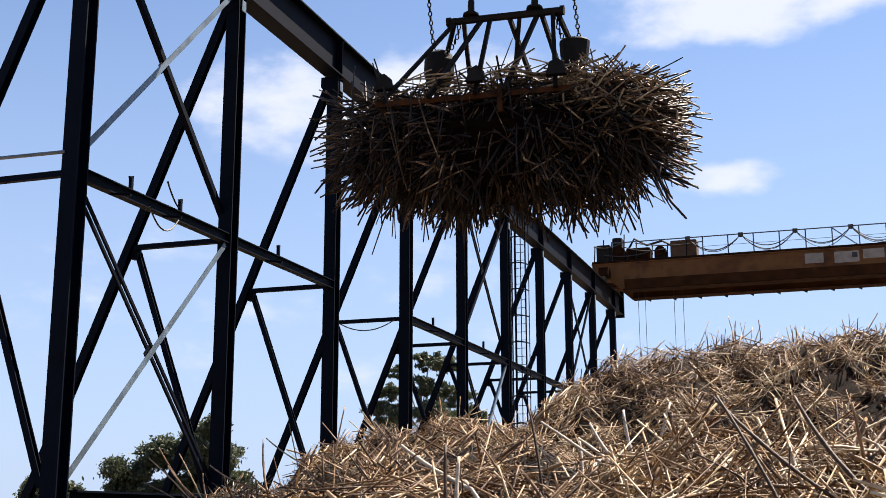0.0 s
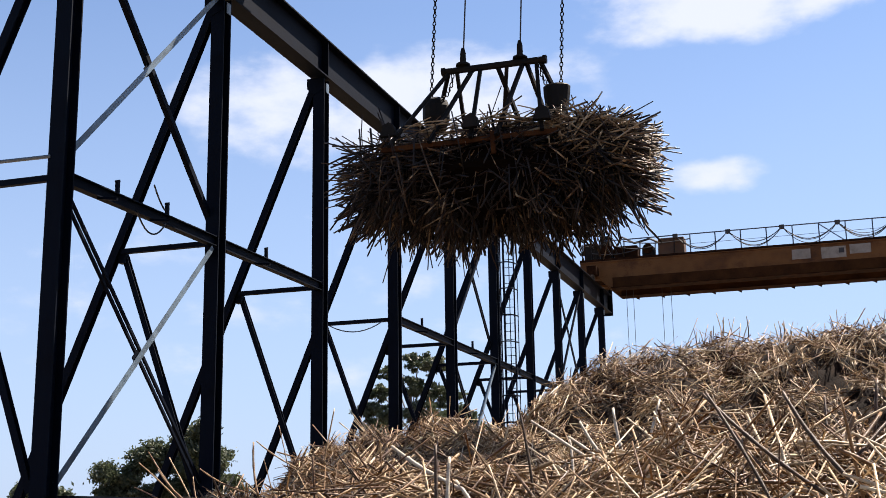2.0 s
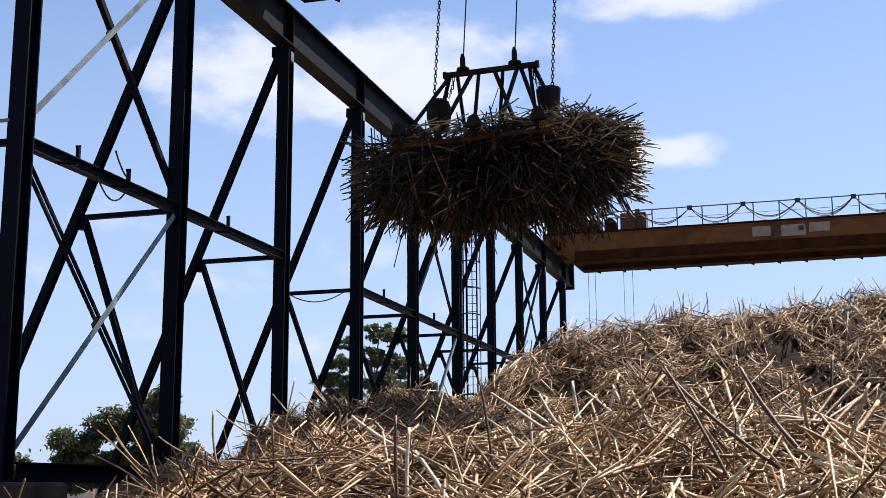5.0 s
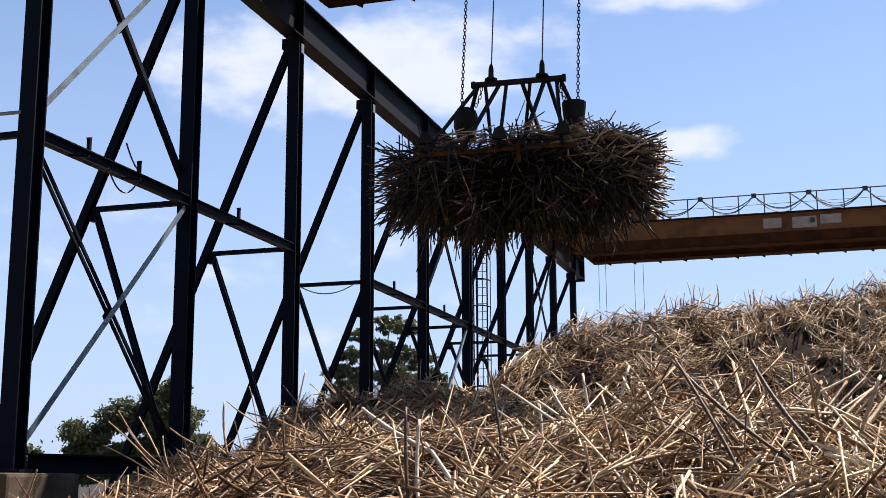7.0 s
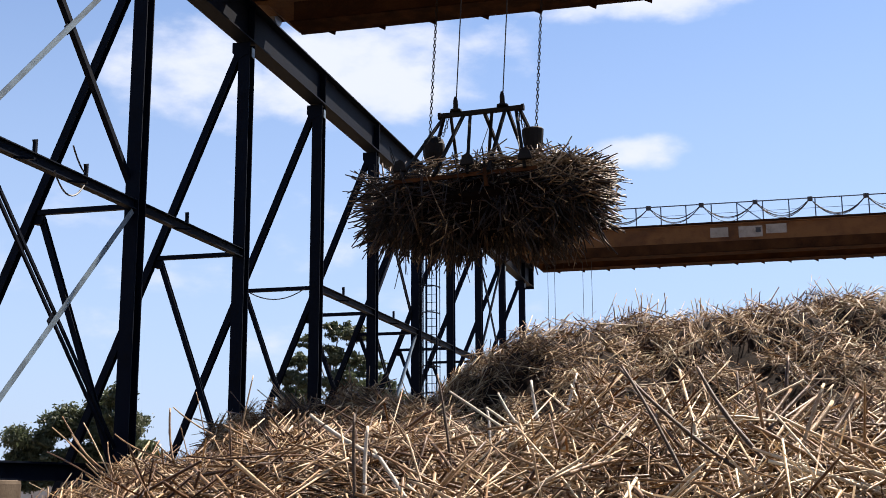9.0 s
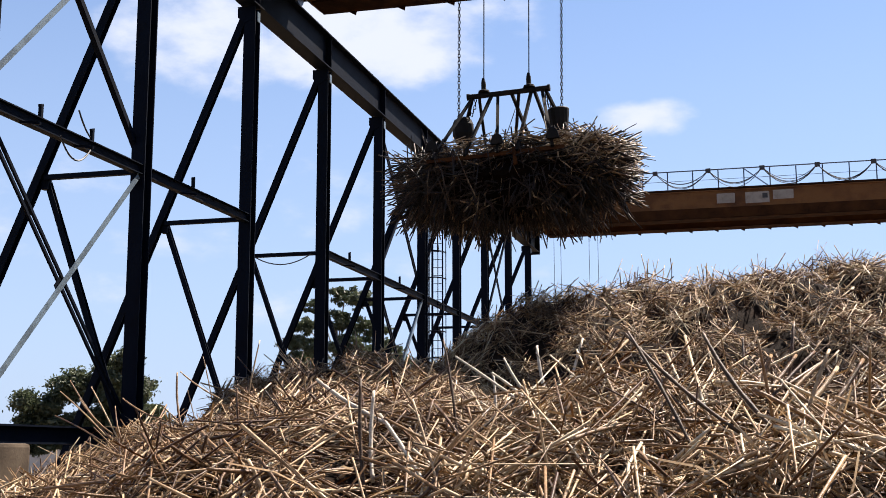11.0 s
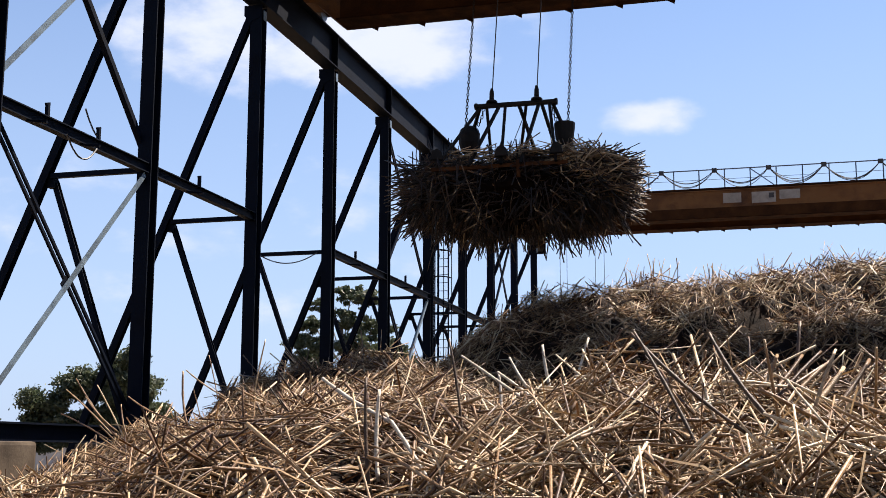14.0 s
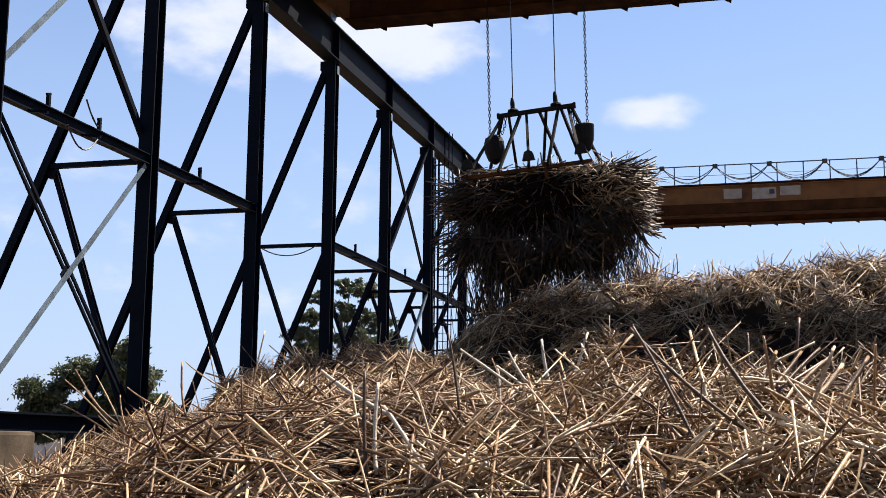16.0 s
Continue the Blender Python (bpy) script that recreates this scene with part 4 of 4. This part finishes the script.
# stalks that stick up out of the heap
for near, far, n, thick in ((4.6, 10, 260, 1.0), (10, 19, 420, 1.3), (19, 29, 260, 1.2)):
    x, y, z = scatter(n, near, far, 0.9)
    m = len(x)
    w = np.stack([rng.normal(0, 0.6, m), rng.normal(0, 0.6, m), np.ones(m)], 1)
    length = (0.15 + 0.5 * rng.uniform(0, 1, m) ** 2) * thick ** 0.6
    me = stalk_mesh("upright_cane", np.stack([x, y, z + 0.2 * length], 1), w, length, rng.uniform(0.003, 0.0065, m) * thick, rng.normal(0, 0.03, m))
    tagged(mesh_part("upright_cane", me, CANE, cane_heap), kind="stuff")
# tufts of thin dead shoots along the crest of the heap behind
for x0, y0, count, tall in ((-2.75, 27.6, 12, 0.85), (-2.2, 27.8, 6, 0.6), (-1.3, 27.9, 7, 0.55), (-0.3, 28.0, 10, 0.7), (0.7, 28.0, 6, 0.6), (1.6, 28.0, 8, 0.7), (-4.3, 27.4, 5, 0.5)):
    x, y = rng.normal(x0, 0.22, count), rng.normal(y0, 0.25, count)
    w = np.stack([rng.normal(0, 0.22, count), rng.normal(0, 0.2, count), np.ones(count)], 1)
    length = tall * rng.uniform(0.4, 0.95, count)
    me = stalk_mesh("upright_cane", np.stack([x, y, heap(x, y) + 0.42 * length], 1), w, length, rng.uniform(0.007, 0.012, count), rng.normal(0, 0.03, count))
    tagged(mesh_part("upright_cane", me, CANE, cane_heap), kind="stuff")
# single stalks nearest to the viewer
STALKS = []
for k in range(8):
    one = stalk_mesh("cane_stalk", np.zeros((1, 3)), np.array([[0, 0, 1.0]]), np.array([1.0]), np.array([0.0054 + 0.0006 * k]), np.array([0.004 + 0.006 * k]), 6, 13, True)
    one.materials.append(CANE_ONE)
    STALKS.append(one)
local = random.Random(11)
for k in range(220):
    y = local.uniform(4.5, 8.5)
    x = y * local.uniform(-0.56, 0.14)
    z = float(heap(x, y))
    d = Vector((local.gauss(0, 1), local.gauss(0, 1), local.gauss(0.05, 0.28) if k % 8 else abs(local.gauss(0.9, 0.5))))
    o = mesh_part("cane_stalk", STALKS[k % 8], None, cane_heap)
    o.matrix_basis = Matrix.Translation((x, y, z + (0.03 if k % 8 else 0.10))) @ d.to_track_quat("Z", "X").to_matrix().to_4x4() @ Matrix.Diagonal((1, 1, local.uniform(0.3, 1.0), 1))


# long single stalks that stand out: foot and tip
STANDING_A = [(-0.94, 6.61, 1.72, -1.76, 7.00, 2.27), (-1.02, 6.61, 1.77, -1.54, 7.00, 2.17), (-1.49, 8.56, 1.95, -1.83, 8.72, 2.39), (-1.21, 7.60, 1.77, -1.41, 7.76, 2.39), (-1.28, 7.60, 1.77, -1.11, 7.76, 2.43), (-1.86, 8.56, 1.88, -1.91, 8.72, 2.28), (-1.56, 5.94, 1.68, -1.28, 6.26, 1.97), (-1.60, 5.90, 1.76, -2.34, 6.22, 2.10), (-1.30, 4.74, 1.55, -1.61, 5.06, 1.87), (-1.51, 6.05, 1.72, -1.62, 6.18, 2.29), (-1.65, 4.99, 1.50, -1.72, 5.12, 2.03), (-1.65, 5.09, 1.58, -1.69, 5.22, 1.98)]
STANDING_B = [(-1.09, 5.72, 1.59, -1.46, 6.04, 1.75), (-0.25, 4.96, 1.64, -0.56, 5.28, 2.22), (-0.10, 5.04, 1.78, -0.58, 5.36, 2.22), (0.07, 4.90, 1.75, -0.24, 5.22, 2.20), (0.01, 6.00, 1.94, 0.25, 6.32, 2.20), (0.06, 6.04, 1.92, 0.30, 6.36, 2.16), (-0.02, 5.96, 1.96, 0.16, 6.28, 2.18), (0.11, 5.56, 1.85, 0.33, 5.88, 2.09), (0.17, 5.59, 1.86, 0.29, 5.72, 2.16), (0.11, 6.27, 1.99, 0.16, 6.40, 2.36), (-0.05, 5.97, 1.99, 0.04, 6.10, 2.17), (0.20, 5.52, 1.82, 0.44, 5.84, 2.12), (-0.13, 8.59, 2.27, -0.13, 8.72, 2.50)]
STANDING_C = [(-5.75, 9.94, 1.87, -6.43, 10.26, 2.29), (-5.35, 9.34, 1.83, -5.96, 9.66, 2.35), (-5.35, 9.37, 1.87, -5.76, 9.50, 2.18), (-5.29, 9.35, 1.83, -5.64, 9.48, 2.28), (-5.76, 9.86, 1.83, -6.42, 10.18, 2.06), (-5.24, 9.33, 1.82, -5.39, 9.46, 2.11), (-3.75, 7.45, 1.88, -3.86, 7.58, 2.25), (-5.11, 10.77, 2.21, -5.28, 10.90, 2.64), (-4.23, 9.61, 2.19, -4.19, 9.74, 2.67), (-5.00, 10.72, 2.22, -5.59, 11.04, 2.51), (-5.28, 10.20, 1.99, -5.92, 10.52, 2.23)]
# the same stalk meshes in a pale and a dark colour
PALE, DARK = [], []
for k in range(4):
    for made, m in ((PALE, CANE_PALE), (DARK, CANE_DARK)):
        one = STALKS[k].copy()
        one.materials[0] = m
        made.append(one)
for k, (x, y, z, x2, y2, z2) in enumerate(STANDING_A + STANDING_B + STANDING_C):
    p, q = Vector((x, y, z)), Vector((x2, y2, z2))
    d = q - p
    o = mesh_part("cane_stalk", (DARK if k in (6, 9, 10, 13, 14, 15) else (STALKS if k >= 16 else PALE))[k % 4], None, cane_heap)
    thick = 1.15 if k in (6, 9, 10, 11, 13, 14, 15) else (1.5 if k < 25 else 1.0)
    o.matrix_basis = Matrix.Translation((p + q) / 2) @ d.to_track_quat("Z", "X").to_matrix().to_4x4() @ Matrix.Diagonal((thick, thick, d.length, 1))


# ---- trees and the distance ----
def tree(x, y, height, clumps, leaf, seed, trunk_r, label, tuft=1.0):
    rnd = random.Random(seed)
    g = np.random.default_rng(seed)
    tr = thing("tree", label, "tree", (x, y, 0))
    bm = bmesh.new()
    top = Vector((rnd.uniform(-0.4, 0.4), 0, height * 0.8))
    pts = [Vector((0, 0, -0.1)), Vector((rnd.uniform(-0.3, 0.3), 0.1, height * 0.3)), Vector((rnd.uniform(-0.5, 0.5), 0, height * 0.55)), top]
    for a, b, ra in zip(pts, pts[1:], (1, 0.75, 0.5)):
        tube(bm, [a, b], trunk_r * ra, 8)
    part("trunk", bm, BARK, tr)
    verts = []
    bm = bmesh.new()
    for cx, cz, r in clumps:
        c = Vector((cx, rnd.uniform(-1, 1) * r, cz))
        f = rnd.uniform(0.3, 0.85)
        tube(bm, [pts[1].lerp(top, f * 0.8), (pts[1].lerp(top, f) + c) / 2 + Vector((0, 0, -0.3)), c], trunk_r * 0.22, 5)
        for _ in range(int(9 * r / tuft)):
            o = g.normal(size=3)
            o = o / np.linalg.norm(o) * r * g.uniform(0.3, 1.0) * np.array([1, 1, 0.65])
            q = r * g.uniform(0.25, 0.5) * tuft
            n = int(900 * q * tuft)
            p = g.normal(size=(n, 3)) * np.array([q, q, q * 0.55]) * 0.6
            verts.append(p + np.array(c) + o)
    part("limbs", bm, BARK, tr)
    p = np.concatenate(verts)
    n = len(p)
    a, b = g.normal(size=(n, 3)), g.normal(size=(n, 3))
    a /= np.linalg.norm(a, axis=1, keepdims=True)
    b = np.cross(a, b)
    b /= np.linalg.norm(b, axis=1, keepdims=True)
    s = leaf * g.uniform(0.6, 1.3, n)[:, None]
    q = np.stack([p - a * s, p + b * s * 0.45, p + a * s, p - b * s * 0.45], 1).reshape(-1, 3)
    tagged(mesh_part("crown", raw_mesh("crown", q, [np.arange(4 * n).reshape(-1, 4)]), LEAF, tr), kind="stuff")
    return tr


tree(-32.4, 90, 14.5, [(-2.9, 11.9, 1.24), (-3.9, 10.5, 1.40), (-1.5, 13.2, 1.16), (0.7, 14.1, 1.24), (2.3, 13.4, 1.24), (0.3, 12.0, 1.24), (2.6, 11.4, 1.55), (1.6, 9.9, 1.71), (-3.0, 8.9, 1.71), (-1.2, 9.9, 1.24), (-1.9, 7.4, 1.71), (4.6, 9.0, 2.02), (5.2, 7.6, 2.33), (3.4, 7.2, 1.86), (-4.2, 6.6, 1.71), (-0.6, 6.4, 2.02), (1.6, 6.2, 2.17)], 0.15, 5, 0.24, "tall open-crowned green gum tree far behind the trestle", 0.5)
tree(-42.0, 70, 7.6, [(-3.0, 4.8, 1.3), (-1.6, 5.8, 1.3), (-0.2, 6.3, 1.3), (1.0, 5.8, 1.3), (2.2, 5.6, 1.2), (-3.6, 3.6, 1.2), (-2.4, 3.0, 1.3), (-0.8, 3.6, 1.4), (0.8, 3.6, 1.4), (2.0, 4.4, 1.2), (-3.2, 2.2, 1.1), (-1.2, 2.0, 1.3), (1.0, 2.0, 1.3)], 0.15, 6, 0.2, "dense dark green tree behind the trestle")
tree(-39.3, 70, 8.4, [(-0.6, 7.4, 1.2), (0.4, 7.7, 1.1), (0.9, 5.8, 1.3), (-0.8, 5.4, 1.2), (0.2, 4.2, 1.3), (1.4, 4.4, 1.2), (0.6, 2.8, 1.4), (-0.6, 2.4, 1.2)], 0.15, 8, 0.2, "upright dark green tree behind the trestle")
tree(-70, 95, 6.0, [(-2, 4.2, 1.4), (0, 5.0, 1.5), (2, 4.4, 1.4), (3.4, 3.2, 1.4), (-3.4, 3.0, 1.3), (0.6, 3.0, 1.6), (-1, 2, 1.5), (2, 1.8, 1.5)], 0.22, 9, 0.2, "small pale green tree in the distance")
# low far scrub
n = 9000
x = rng.uniform(-190, 40, n)
y = 170 + rng.uniform(-6, 6, n)
hgt = 2.4 + 1.2 * np.sin(x * 0.11) + 0.9 * np.sin(x * 0.29 + 1)
z = rng.uniform(0, 1, n) * hgt
a, b = rng.normal(size=(n, 3)), rng.normal(size=(n, 3))
a /= np.linalg.norm(a, axis=1, keepdims=True)
b = np.cross(a, b)
b /= np.linalg.norm(b, axis=1, keepdims=True)
p = np.stack([x, y, z], 1)
q = np.stack([p - a * 0.6, p + b * 0.35, p + a * 0.6, p - b * 0.35], 1).reshape(-1, 3)
tagged(mesh_part("scrub", raw_mesh("scrub", q, [np.arange(4 * n).reshape(-1, 4)]), LEAF), "far band of low green scrub", "scrub", kind="stuff")
shed = thing("shed", "small whitewashed shed with a tin roof far off", "shed", (-52, 84, 0))
bm = bmesh.new()
block(bm, (-3, -2, 0), (3, 2, 2.3))
part("wall", bm, WHITEWASH, shed)
bm = bmesh.new()
prism(bm, [(-2.3, 2.3), (2.3, 2.3), (0, 3.0)], 0, -3.2, 3.2)
part("roof", bm, TIN, shed)


# ---- what moves ----
def motions():
    walk(near_bridge, [(t, pose(0, y, 0)) for t, y in BRIDGE])
    rows = [(t, pose(x, y, z, 0, lean, 0)) for t, x, y, z, lean in LOAD]
    walk(grab, rows)
    walk(bundle, rows)
    by = [b[1] for b in BRIDGE]
    bt = [b[0] for b in BRIDGE]
    for ob, foot, length in hangers:
        keys = []
        for t, x, y, z, lean in LOAD:
            dx, dy = -5.4 - x, float(np.interp(t, bt, by)) - y
            rise = 4.4
            tilt_x = -math.degrees(math.atan2(max(min(dy, 0.8), -0.8), rise))
            tilt_y = math.degrees(math.atan2(max(min(dx, 0.8), -0.8), rise)) - lean
            keys.append((t, Matrix.Translation(foot) @ pose(0, 0, 0, tilt_x, tilt_y, 0)))
        walk(ob, keys)
    # the grab opens: the load slumps and streams down on to the heap
    g = random.Random(5)
    for ob, k, v in clumps:
        side = (k - 2.5) / 2.5
        fall = (0.3 if v == 0 else 0.95) * g.uniform(0.7, 1.2) * (1.1 - 0.35 * abs(side))
        walk(ob, [(0, pose(0, 0, 0)), (15.2, pose(0, 0, 0)), (15.5, pose(0, 0, -0.05)), (15.7, pose(-0.06 * side, 0, -0.3 * fall)), (16.0, pose(-0.22 * side, 0, -fall))])
    walk(pale_cane, [(0, pose(0, 0, 0)), (15.4, pose(0, 0, 0)), (15.7, pose(-0.04, 0, -0.12, 0, 2, 0)), (16.0, pose(-0.16, 0, -0.38, 0, 6, 0))])
    walk(leaf_trash, [(0, pose(0, 0, 0)), (15.4, pose(0, 0, 0)), (16.0, pose(0, 0, -0.25))])
    for ob, x in drops:
        d = g.uniform(0.4, 3.4)
        t0 = 15.2 + g.uniform(0, 0.25)
        walk(ob, [(0, pose(0, 0, 0)), (t0, pose(0, 0, 0)), ((t0 + 16.0) / 2, pose(0, 0, -d * 0.3)), (16.0, pose(g.uniform(-0.15, 0.15), 0, -d))])


motions()
